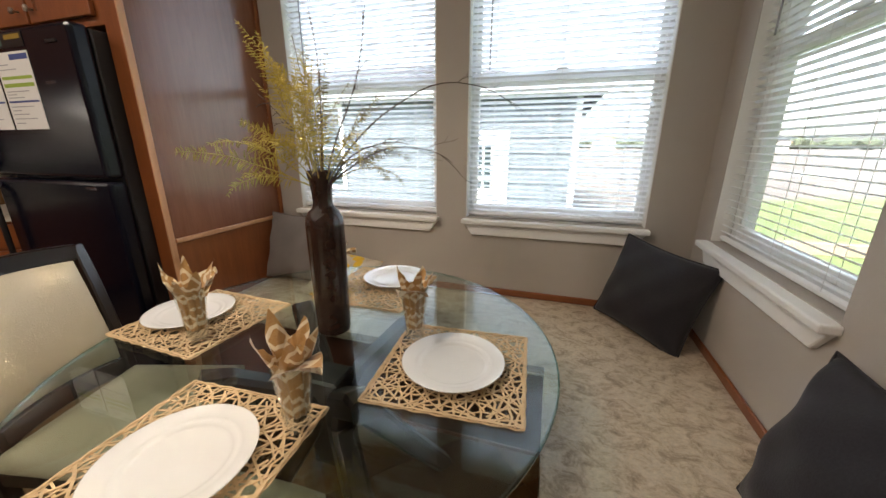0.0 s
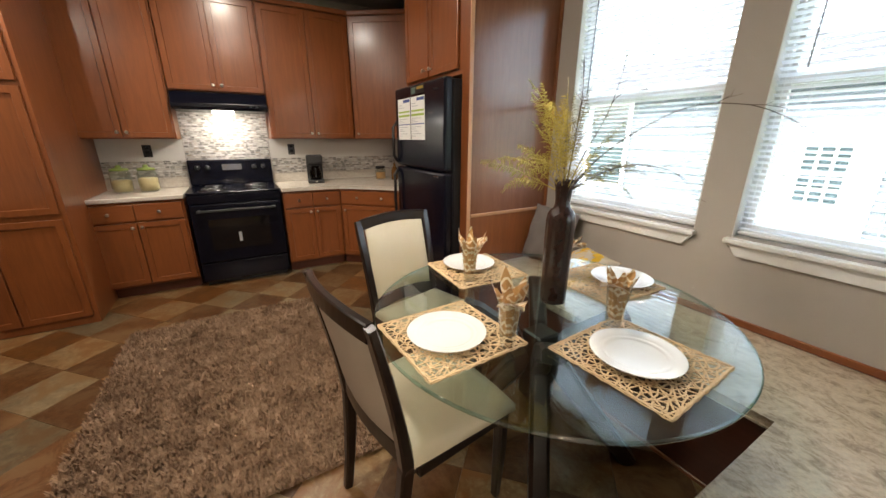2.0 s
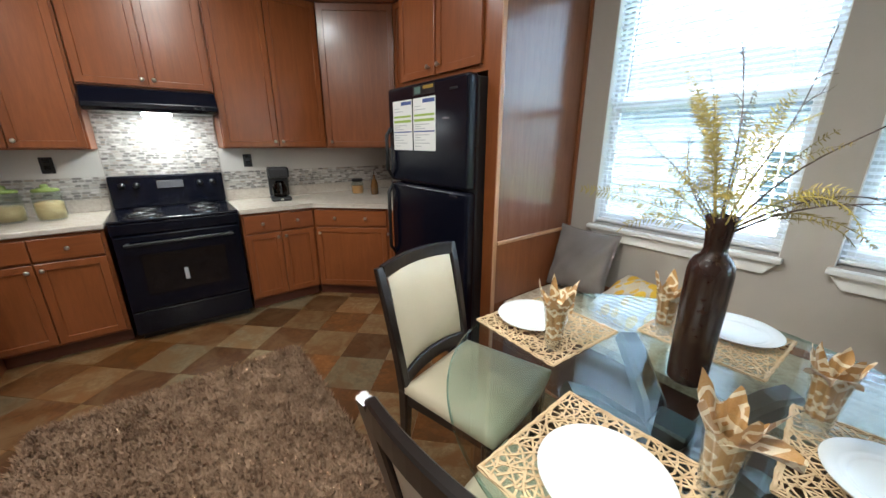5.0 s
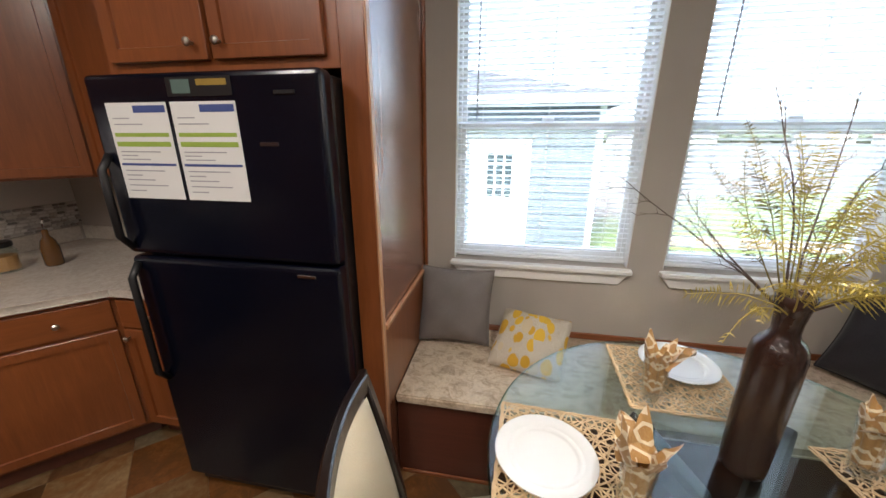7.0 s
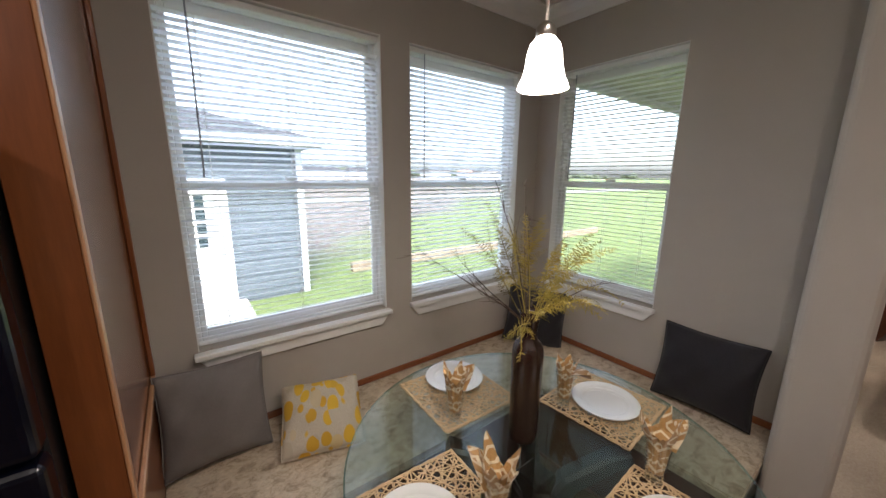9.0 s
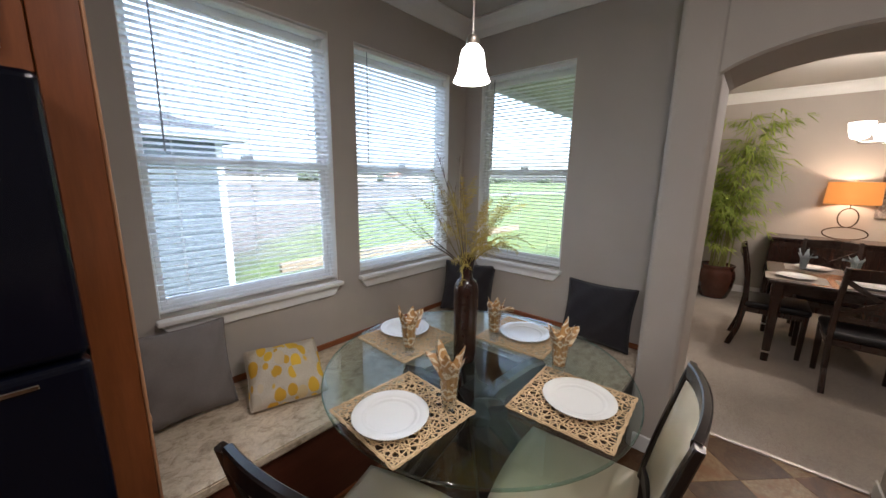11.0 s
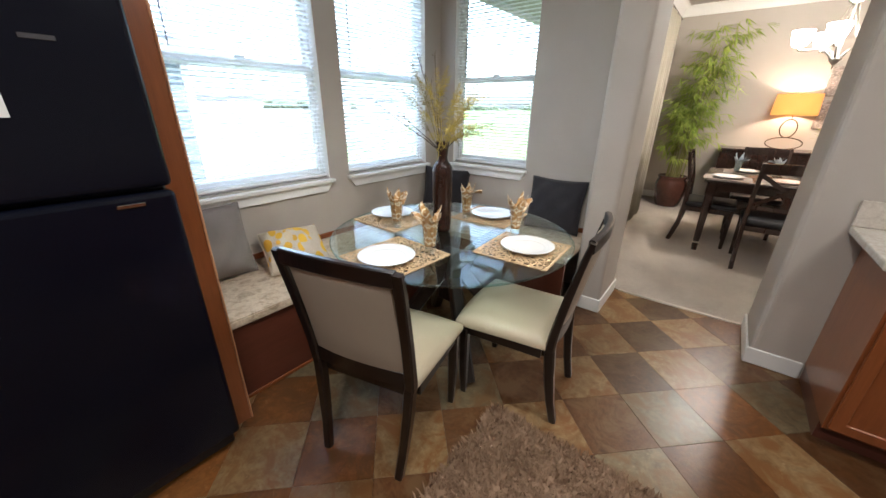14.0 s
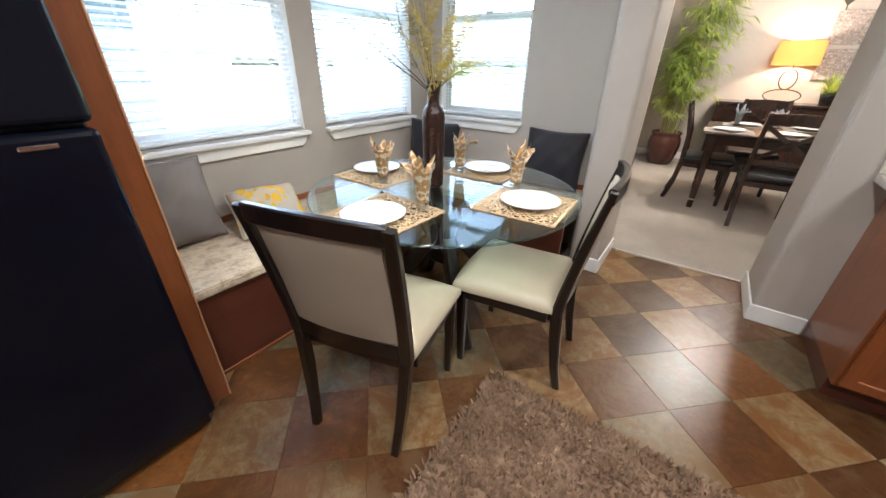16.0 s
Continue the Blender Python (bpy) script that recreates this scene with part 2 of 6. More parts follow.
COUNTER = speckled("pale_counter_laminate", [(0.3, (0.42, 0.37, 0.31)), (0.5, (0.56, 0.51, 0.44)), (0.7, (0.66, 0.61, 0.54))], 14, 0.25)
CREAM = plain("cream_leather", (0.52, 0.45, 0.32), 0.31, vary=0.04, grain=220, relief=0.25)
# rear covers: darker and greyer than the seat leather
CREAMBACK = plain("darker_cream_leather", (0.38, 0.325, 0.255), 0.42, vary=0.08, grain=220, relief=0.2)
PORCELAIN = plain("white_porcelain", (0.80, 0.80, 0.78), 0.12, vary=0.02, relief=0.0, coat=0.3)
GLASS = clear_glass("window_glass")
TUMBLER = clear_glass("tumbler_glass", (0.95, 0.96, 0.95))
TABLEGLASS = clear_glass("table_glass", (0.86, 0.93, 0.915), base=0.075)
GLASSEDGE = clear_glass("green_glass_edge", (0.52, 0.74, 0.72), 0.06, 0.16)
VINYL = plain("white_vinyl", (0.80, 0.80, 0.78), 0.35, vary=0.03, relief=0.02)

# ---- large structure ----
YN, XE, HC = 1.045, 1.29, 2.82          # inner faces of the nook's two window walls, ceiling
XK, YS, XD, YD = -3.60, -4.6, 5.45, -0.22   # kitchen end wall, south wall, dining end wall, dining side wall
W1, W2, W3 = (-0.953, -0.017), (0.157, 1.073), (0.097, 0.878)   # window openings
ZB, ZT = 0.915, 2.40

SUBFLOOR = plain("grout", (0.10, 0.075, 0.055), 0.8, vary=0.2)
floor = thing("floor", box((XK - .15, YS - .15, -0.14), (1.41, YN + .15, -0.006)), SUBFLOOR,
              "slate-look square tile floor laid on the diagonal", "floor", kind="structure")


def holed_wall(name, lo, hi, axis, holes, label):
    """A wall from lo to hi, running along axis (0: x, 1: y), with openings (a0, a1, z0, z1)."""
    bm = bmesh.new()
    cuts = sorted({lo[axis], hi[axis], *[h[0] for h in holes], *[h[1] for h in holes]})
    for a, b in zip(cuts, cuts[1:]):
        zs = [(lo[2], hi[2])]
        for h in holes:
            if h[0] <= a and b <= h[1]:
                zs = [(lo[2], h[2]), (h[3], hi[2])]
        for z0, z1 in zs:
            if z1 - z0 > 1e-4:
                l, h_ = list(lo), list(hi)
                l[axis], h_[axis], l[2], h_[2] = a, b, z0, z1
                add_box(bm, l, h_)
    bmesh.ops.remove_doubles(bm, verts=bm.verts[:], dist=1e-5)
    return thing(name, bm, WALL, label, "wall", kind="structure")


holed_wall("wall_north", (XK - .15, YN, -0.1), (XE + .15, YN + .15, HC + .1), 0, [(*W1, ZB, ZT), (*W2, ZB, ZT)], "greige painted wall with two tall windows")
holed_wall("wall_east", (XE, -0.545, -0.1), (XE + .15, YN, HC + .1), 1, [(*W3, ZB, ZT)], "greige painted wall with one tall window")
thing("wall_west", box((XK - .15, YS - .15, -0.1), (XK, YN, HC + .1)), WALL, "painted kitchen end wall behind the cabinets", "wall", kind="structure")
thing("wall_south", box((XK, YS - .15, -0.1), (XD + .15, YS, HC + .1)), WALL, "plain painted wall closing the kitchen", "wall", kind="structure")
thing("wall_dining_end", box((XD, YS, -0.1), (XD + .15, YD + .15, HC + .1)), WALL, "warm beige painted dining room wall", "wall", kind="structure")
thing("wall_dining_side", box((XE + .15, YD, -0.1), (XD, YD + .15, HC + .1)), WALL, "beige dining room wall beside the curtain", "wall", kind="structure")


def arch_wall():
    """The thick wall between kitchen and dining room, with its arched opening and rounded corners."""
    x0, x1, ya, yb = 0.940, 1.405, -1.615, -0.748
    end, top, spring, r = -0.545, HC + .1, 2.075, 0.034
    bm = bmesh.new()
    add_box(bm, (x0, yb, -0.1), (x1, end, top), r, 4)
    add_box(bm, (x0, YS, -0.1), (x1, ya, top), r, 4)
    n, rise = 28, 0.11
    verts = []
    for k in range(n + 1):
        u = k / n
        y = ya - .012 + (yb - ya + .024) * u
        z = spring + rise * math.sin(math.pi * u) ** 0.75
        verts.append([bm.verts.new((x, y, zz)) for x, zz in ((x0 + .012, z), (x1 - .012, z), (x1, z + .012), (x1, top), (x0, top), (x0, z + .012))])
    for a, b in zip(verts, verts[1:]):
        for k in range(6):
            q = (k + 1) % 6
            bm.faces.new((a[k], b[k], b[q], a[q]))
    bmesh.ops.recalc_face_normals(bm, faces=bm.faces[:])
    return thing("wall_arch", bm, WALL, "thick greige wall with a rounded arched opening", "wall", kind="structure")


arch_wall()
thing("ceiling", box((XK - .15, YS - .15, HC), (XD + .15, YN + .15, HC + .12)), CEIL, "flat off-white textured ceiling", "ceiling", kind="structure")


def crown(name, a, b, inward, z=HC, size=0.12):
    """Crown moulding from a to b under the ceiling; inward: the way off the wall."""
    a, b, n = Vector((*a, 0)), Vector((*b, 0)), Vector((*inward, 0))
    prof = [(0, -size), (.012, -size), (.02, -size * .84), (.032, -size * .6), (.06, -size * .32), (.082, -size * .18), (.1, -size * .13), (.1, -.001), (0, -.001)]
    bm = bmesh.new()
    r1, r2 = ([bm.verts.new(p + n * (d + .001) + Vector((0, 0, z + h))) for d, h in prof] for p in (a, b))
    for k in range(len(prof)):
        q = (k + 1) % len(prof)
        bm.faces.new((r1[k], r1[q], r2[q], r2[k]))
    bm.faces.new(r1)
    bm.faces.new(r2[::-1])
    bmesh.ops.recalc_face_normals(bm, faces=bm.faces[:])
    return thing(name, bm, TRIM, "white painted crown moulding", "crown moulding", kind="structure")


crown("trim_crown", (-1.12, YN), (XE, YN), (0, -1))
crown("trim_crown", (XE, YN - .001), (XE, -0.545), (-1, 0))
crown("trim_crown", (XD, YD), (XD, YS), (-1, 0), size=0.13)
crown("trim_crown", (1.41, YD), (XD, YD), (0, -1), size=0.13)


def baseboard(lo, hi, mat=None, label="white painted baseboard"):
    return thing("baseboard", box(lo, hi, 0.005), mat or TRIM, label, "baseboard", kind="structure")


# white boards round the arch's two piers
for y0, y1 in ((-0.760, -0.58), (-1.853, -1.603)):
    baseboard((0.925, y0, 0), (0.939, y1, 0.105))
baseboard((0.9395, -0.761, 0), (1.40, -0.7485, 0.105))
baseboard((0.9395, -1.6135, 0), (1.40, -1.602, 0.105))
baseboard((XD - .013, YS, 0.012), (XD - .001, YD, 0.115))
baseboard((1.41, YD - .013, 0.012), (XD - .014, YD - .001, 0.115))
# thin wooden strips where bench and walls meet
baseboard((-1.10, YN - .013, 0.468), (XE - .014, YN - .001, 0.508), CHERRY_X, "thin cherry wood strip along the bench back")
baseboard((XE - .013, -0.542, 0.468), (XE - .001, YN - .001, 0.508), CHERRY, "thin cherry wood strip along the bench back")

# ---- carpet in the dining room ----
def carpet_mat(name, dark, lite, scale):
    m, nd, ln, bs = nodes_of(name)
    v = coords(nd, ln)
    a, b = noise_tex(nd, ln, v, scale, 5, 0.7), noise_tex(nd, ln, v, 3.0, 3)
    c = mix(nd, ln, 0.3, ramp(nd, ln, a, [(0.3, dark), (0.7, lite)]), ramp(nd, ln, b, [(0.3, dark), (0.7, lite)]))
    ln.new(c, bs.inputs["Base Color"])
    bs.inputs["Roughness"].default_value = 0.95
    bs.inputs["Sheen Weight"].default_value = 0.3
    bump(nd, ln, a, bs, 0.8, 0.01)
    return m


CARPET = carpet_mat("beige_carpet", (0.23, 0.19, 0.155), (0.50, 0.44, 0.37), 85)
thing("carpet_floor", box((1.415, YS, -0.14), (XD, YD, 0.008)), CARPET, "beige cut-pile fitted carpet", "carpet", kind="structure")
thing("trim_threshold", box((1.398, -1.60, -0.004), (1.424, -0.79, 0.0105), 0.003), NICKEL, "thin metal carpet edge strip", "threshold strip", kind="structure")


# ---- windows ----
def slat_mat():
    """White vinyl that lets some daylight through."""
    m = plain("blind_slat_white", (0.90, 0.90, 0.89), 0.45, vary=0.02, relief=0.0)
    nd, ln = m.node_tree.nodes, m.node_tree.links
    tr, mx = nd.new("ShaderNodeBsdfTranslucent"), nd.new("ShaderNodeMixShader")
    tr.inputs["Color"].default_value = (.97, .98, .98, 1)
    mx.inputs[0].default_value = 0.72
    ln.new(nd["Principled BSDF"].outputs[0], mx.inputs[1])
    ln.new(tr.outputs[0], mx.inputs[2])
    ln.new(mx.outputs[0], nd["Material Output"].inputs["Surface"])
    return m


SLATWHITE = slat_mat()


def window(name, a0, a1, m, tag):
    """A single-hung window: its own x runs along the wall, y outward, z up; the origin is on the inner face of the wall."""
    w = holder(name, m, "white vinyl single-hung window with a clear pane in each sash", "window", "nook windows", "structure")
    mid = (ZB + ZT) / 2 - .02
    part("window_frame", boxes(((a0, .07, ZB), (a0 + .022, .14, ZT)), ((a1 - .022, .07, ZB), (a1, .14, ZT)),
                               ((a0 + .022, .07, ZT - .03), (a1 - .022, .14, ZT)), ((a0 + .022, .07, ZB), (a1 - .022, .14, ZB + .035)), bevel=.004), VINYL, w)
    for z0, z1, y in ((mid - .02, ZT - .03, .115), (ZB + .035, mid + .025, .09)):
        part("sash", boxes(((a0 + .022, y - .012, z0), (a0 + .046, y + .012, z1)), ((a1 - .046, y - .012, z0), (a1 - .022, y + .012, z1)),
                           ((a0 + .046, y - .012, z1 - .042), (a1 - .046, y + .012, z1)), ((a0 + .046, y - .012, z0), (a1 - .046, y + .012, z0 + .038)), bevel=.003), VINYL, w)
        pane = part("pane", box((a0 + .044, y - .002, z0 + .036), (a1 - .044, y + .002, z1 - .04)), GLASS, w)
        pane.visible_shadow = False
    for lo, hi in (((a0, .003, ZB + .001), (a0 + .004, .069, ZT - .005)), ((a1 - .004, .003, ZB + .001), (a1, .069, ZT - .005)), ((a0, .003, ZT - .004), (a1, .069, ZT))):
        part("jamb_liner", box(lo, hi), TRIM, w, "white painted jamb")
    part("latch", box(((a0 + a1) / 2 - .03, .066, mid + .026), ((a0 + a1) / 2 + .03, .09, mid + .042), .004), VINYL, w)
    # stool with horns and an apron under it, cut at a slant
    part("window_sill", merged(box((a0 - .017, -.048, ZB - .028), (a1 + .017, 0.0, ZB - .002), .006, 2), box((a0 + .001, -.002, ZB - .026), (a1 - .001, .069, ZB - .003))), TRIM, w)
    ap = bmesh.new()
    lo, hi = ZB - .092, ZB - .0285
    ring = [(a0 - .007, hi), (a1 + .007, hi), (a1 - .040, lo), (a0 + .040, lo)]
    f = [[ap.verts.new((x, y, z)) for x, z in ring] for y in (-.001, -.021)]
    ap.faces.new(f[0])
    ap.faces.new(f[1][::-1])
    for k in range(4):
        ap.faces.new((f[0][k], f[1][k], f[1][(k + 1) % 4], f[0][(k + 1) % 4]))
    bmesh.ops.recalc_face_normals(ap, faces=ap.faces[:])
    bmesh.ops.bevel(ap, geom=ap.edges[:], offset=.003, affect="EDGES")
    part("apron", ap, TRIM, w)
    return w


def blind(a0, a1, m, tilt):
    """A lowered mini blind: head rail, open slats, bottom rail, ladder cords and a wand."""
    b = holder("window_blind", m, "lowered white mini blind with open slats", "window blind", "nook blinds")
    lo, hi, pitch = ZB + .012, ZT - .004, 0.0268
    x0, x1 = a0 + .006, a1 - .006
    part("head_rail", box((x0, .022, hi - .03), (x1, .060, hi - .003), .004), VINYL, b)
    part("bottom_rail", box((x0, .030, lo), (x1, .052, lo + .016), .004), VINYL, b)
    n = int((hi - .05 - lo - .03) / pitch)
    bm = bmesh.new()
    prof = [(-.0125, -.0012), (-.006, .0008), (0, .0015), (.006, .0008), (.0125, -.0012)]
    up = [[bm.verts.new((x, y, z + .0005)) for y, z in prof] for x in (x0, x1)]
    dn = [[bm.verts.new((x, y, z)) for y, z in prof] for x in (x0, x1)]
    for k in range(4):
        bm.faces.new((up[0][k], up[1][k], up[1][k + 1], up[0][k + 1]))
        bm.faces.new((dn[0][k], dn[0][k + 1], dn[1][k + 1], dn[1][k]))
    for k in (0, 4):
        bm.faces.new((up[0][k], up[1][k], dn[1][k], dn[0][k]))
    bmesh.ops.recalc_face_normals(bm, faces=bm.faces[:])
    me = mesh_of("slat", bm, SLATWHITE, True)
    for k in range(n):
        ob = new("slat", me)
        ob.parent = b
        ob.matrix_basis = pose(0, .041, lo + .034 + k * pitch, tilt + random.uniform(-.5, .5), 0, random.uniform(-.03, .03))
    for x in (x0 + .13, (x0 + x1) / 2, x1 - .13):
        part("ladder_cord", merged(box((x - .0008, .0275, lo + .016), (x + .0008, .0288, hi - .031)), box((x - .0008, .0532, lo + .016), (x + .0008, .0545, hi - .031))), VINYL, b)
    part("wand", tube([(x0 + .105, .018, hi - .03), (x0 + .105, .016, hi - .3), (x0 + .10, .016, hi - .72)], .0035, 6), clear_plastic, b, "clear grey tilt wand")
    return b


clear_plastic = plain("grey_clear_plastic", (0.30, 0.31, 0.33), 0.2, vary=0.03, relief=0)
MN, ME_ = pose(0, YN, 0), pose(XE, 0, 0, 0, 0, -90)
window("window_1", *W1, MN, 1)
window("window_2", *W2, MN, 2)
window("window_3", -W3[1], -W3[0], ME_, 3)
blind(*W1, MN, -22)
blind(*W2, MN, -31)
blind(-W3[1], -W3[0], ME_, -12)

# ---- kitchen ----
def knob(parent, p, n):
    """A small round metal knob at p, standing off along n."""
    m = Matrix.Translation(p) @ Vector(n).to_track_quat("Z", "Y").to_matrix().to_4x4()
    return part("knob", lathe([(.005, 0), (.005, .012), (.011, .017), (.0145, .022), (.013, .028), (.006, .031), (0, .0315)], 12), NICKEL, parent, "brushed nickel knob", True, m)


def shaker(w, h, t=.02, rail=.06):
    """A framed door with a sunk panel: x 0..w, z 0..h, its face towards -y."""
    bm = box((0, -t, 0), (w, 0, h), .0025)
    face = max((f for f in bm.faces if f.normal.y < -.9), key=lambda f: f.calc_area())
    bmesh.ops.inset_region(bm, faces=[face], thickness=rail - .0025)
    bmesh.ops.inset_region(bm, faces=[face], thickness=.005, depth=-.009)
    return bm


def front_door(parent, x, z, w, h, knob_at):
    d = part("door", shaker(w, h), CHERRY, parent, m=pose(x, 0, z))
    if knob_at:
        knob(d, Vector((knob_at[0], -.0195, knob_at[1])), (0, -1, 0))
    return d


def front_drawer(parent, x, z, w, h):
    d = part("drawer", box((0, -.02, 0), (w, 0, h), .004, 2), CHERRY_X, parent, m=pose(x, 0, z))
    knob(d, Vector((w / 2, -.0195, h / 2)), (0, -1, 0))
    return d


def base_cabinet(m, w, d, cols, label, drawers=True, toe=True, height=.862):
    """A floor cabinet whose face lies in its own plane y=0, looking to -y; cols: door widths."""
    c = holder("base_cabinet", m, label, "cabinet", "kitchen base cabinets")
    z0 = .10 if toe else .0
    part("body", box((0, .002, z0), (w, d, height), .002), CHERRY, c)
    if toe:
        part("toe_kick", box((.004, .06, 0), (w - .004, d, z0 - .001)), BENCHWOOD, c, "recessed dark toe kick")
    x, gap = .012, .006
    for i, cw in enumerate(cols):
        if drawers:
            front_drawer(c, x, height - .165, cw - gap, .145)
        top = height - .18 if drawers else height - .02
        inner = len(cols) > 1
        kx = (cw - gap - .03) if i % 2 == 0 and inner else .03
        front_door(c, x, z0 + .02, cw - gap, top - z0 - .02, (kx, top - z0 - .06))
        x += cw
    return c


def wall_cabinet(m, w, d, h, cols, label, mould=True):
    c = holder("wall_cabinet", m, label, "cabinet", "kitchen wall cabinets")
    part("body", box((0, .002, 0), (w, d, h), .002), CHERRY, c)
    x, gap = .008, .006
    for i, cw in enumerate(cols):
        inner = len(cols) > 1
        kx = (cw - gap - .03) if i % 2 == 0 and inner else .03
        front_door(c, x, .012, cw - gap, h - .03, (kx, .045))
        x += cw
    if mould:
        part("cornice", box((-.005, -.03, h), (w + .005, d, h + .045), .008, 2), CHERRY_X, c, "narrow cornice strip")
    return c


XB, XU = -2.98, -3.26      # faces of base and wall cabinets
ZU, ZTOP = 1.375, 2.60
face_w = lambda y: pose(XB, y, 0, 0, 0, 90)    # own x runs north, own -y looks east
up_w = lambda y, z: pose(XU, y, z, 0, 0, 90)

base_cabinet(face_w(-2.27), .715, .60, [.345, .345], "cherry base cabinet with two drawers over two doors")
base_cabinet(face_w(-0.735), .585, .60, [.28, .28], "cherry base cabinet with two drawers over two doors beside the range")
wall_cabinet(up_w(-2.285, ZU), .75, .335, ZTOP - ZU, [.367, .367], "tall two-door cherry wall cabinet")
wall_cabinet(up_w(-1.53, 1.795), .79, .335, ZTOP - 1.795, [.387, .387], "short two-door cherry wall cabinet above the hood")
wall_cabinet(up_w(-0.735, ZU), .87, .335, ZTOP - ZU, [.427, .427], "tall two-door cherry wall cabinet")

# corner units set across the angle
da = math.degrees(math.atan2(.37 + .15, -2.50 + XB * -1))
corner_len = math.hypot(-2.50 - XB, .36 + .15)


def corner_base():
    c = holder("corner_cabinet", pose(0, 0, 0), "cherry corner base cabinet set on the diagonal", "cabinet", "kitchen base cabinets")
    part("body", prism([(XB, -.148), (-2.50, .362), (-2.50, YN - .003), (XK + .003, YN - .003), (XK + .003, -.148)], .10, .862), CHERRY, c)
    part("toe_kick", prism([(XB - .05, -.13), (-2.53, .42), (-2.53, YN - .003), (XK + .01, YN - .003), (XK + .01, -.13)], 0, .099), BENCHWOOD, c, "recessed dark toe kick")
    m = pose(XB, -.148, 0, 0, 0, da)
    d = part("drawer", box((.02, -.021, .697), (corner_len - .02, -.001, .842), .004, 2), CHERRY_X, c, m=m)
    for k in (.3, .7):
        knob(d, Vector((corner_len * k, -.0205, .77)), (0, -1, 0))
    dd = part("door", moved(shaker(corner_len - .04, .56), pose(.02, -.001, .12)), CHERRY, c, m=m)
    knob(dd, Vector((.06, -.0205, .63)), (0, -1, 0))
    return c


corner_base()
base_cabinet(pose(-2.495, .365, 0), .40, .67, [.385], "narrow cherry base cabinet beside the refrigerator")


def corner_upper():
    c = holder("corner_wall_cabinet", pose(0, 0, 0), "tall cherry corner wall cabinet set on the diagonal", "cabinet", "kitchen wall cabinets")
    a, b = Vector((XU, .14)), Vector((-2.86, .70))
    part("body", prism([tuple(a), tuple(b), (b.x, YN - .003), (XK + .003, YN - .003), (XK + .003, a.y)], ZU, ZTOP), CHERRY, c)
    m = pose(a.x, a.y, ZU, 0, 0, math.degrees(math.atan2(b.y - a.y, b.x - a.x)))
    L = (b - a).length
    d = part("door", moved(shaker(L - .03, ZTOP - ZU - .03), pose(.015, -.001, .012)), CHERRY, c, m=m)
    knob(d, Vector((.06, -.0205, .055)), (0, -1, 0))
    part("cornice", moved(box((0, -.03, 0), (L, .05, .045), .008, 2), m @ pose(0, 0, ZTOP - ZU + .001)), CHERRY_X, c, "narrow cornice strip")
    return c


corner_upper()
wall_cabinet(pose(-2.855, .70, ZU), .70, .335, ZTOP - ZU, [.345, .345], "tall two-door cherry wall cabinet beside the refrigerator")

# worktops with their upstands
def worktop(label, slab, *upstands):
    w = holder("worktop", pose(0, 0, 0), label, "worktop", "kitchen worktops")
    part("slab", slab, COUNTER, w)
    for u_ in upstands:
        part("upstand", u_, COUNTER, w)
    return w


worktop("pale stone-look laminate worktop beside the range", box((XK + .002, -2.272, .864), (XB + .03, -1.548, .902), .008, 2),
        box((XK + .002, -2.272, .9025), (XK + .022, -1.548, 1.0), .004), box((XK + .0225, -2.272, .9025), (XB, -2.252, 1.03), .004))
worktop("pale stone-look laminate worktop with a cut-off corner",
        prism([(XK + .002, -.742), (XB + .03, -.742), (XB + .03, -.16), (-2.485, .335), (-2.088, .335), (-2.088, YN - .002), (XK + .002, YN - .002)], .864, .902, .006),
        box((XK + .002, -.742, .9025), (XK + .022, YN - .03, 1.0), .004), box((XK + .0225, YN - .022, .9025), (-2.09, YN - .002, 1.0), .004))


def mosaic_mat():
    m, nd, ln, bs = nodes_of("glass_mosaic")
    geo = nd.new("ShaderNodeNewGeometry")
    c = ramp(nd, ln, geo.outputs["Random Per Island"], [(0, (.13, .125, .12)), (.25, (.30, .28, .26)), (.45, (.62, .60, .57)), (.7, (.74, .72, .68)), (.85, (.40, .34, .28)), (1, (.2, .2, .21))])
    ln.new(mix(nd, ln, .15, c, ramp(nd, ln, noise_tex(nd, ln, coords(nd, ln), 160, 3), [(.3, (.3, .28, .26)), (.7, (.8, .78, .74))])), bs.inputs["Base Color"])
    bs.inputs["Roughness"].default_value = .14
    return m


MOSAIC = mosaic_mat()
GROUT = plain("pale_grout", (.50, .48, .44), .8, vary=.08)
SPLASH = plain("white_splash_tile", (0.62, 0.60, 0.56), 0.3, vary=0.05, relief=0.03)
b0 = XK + .001


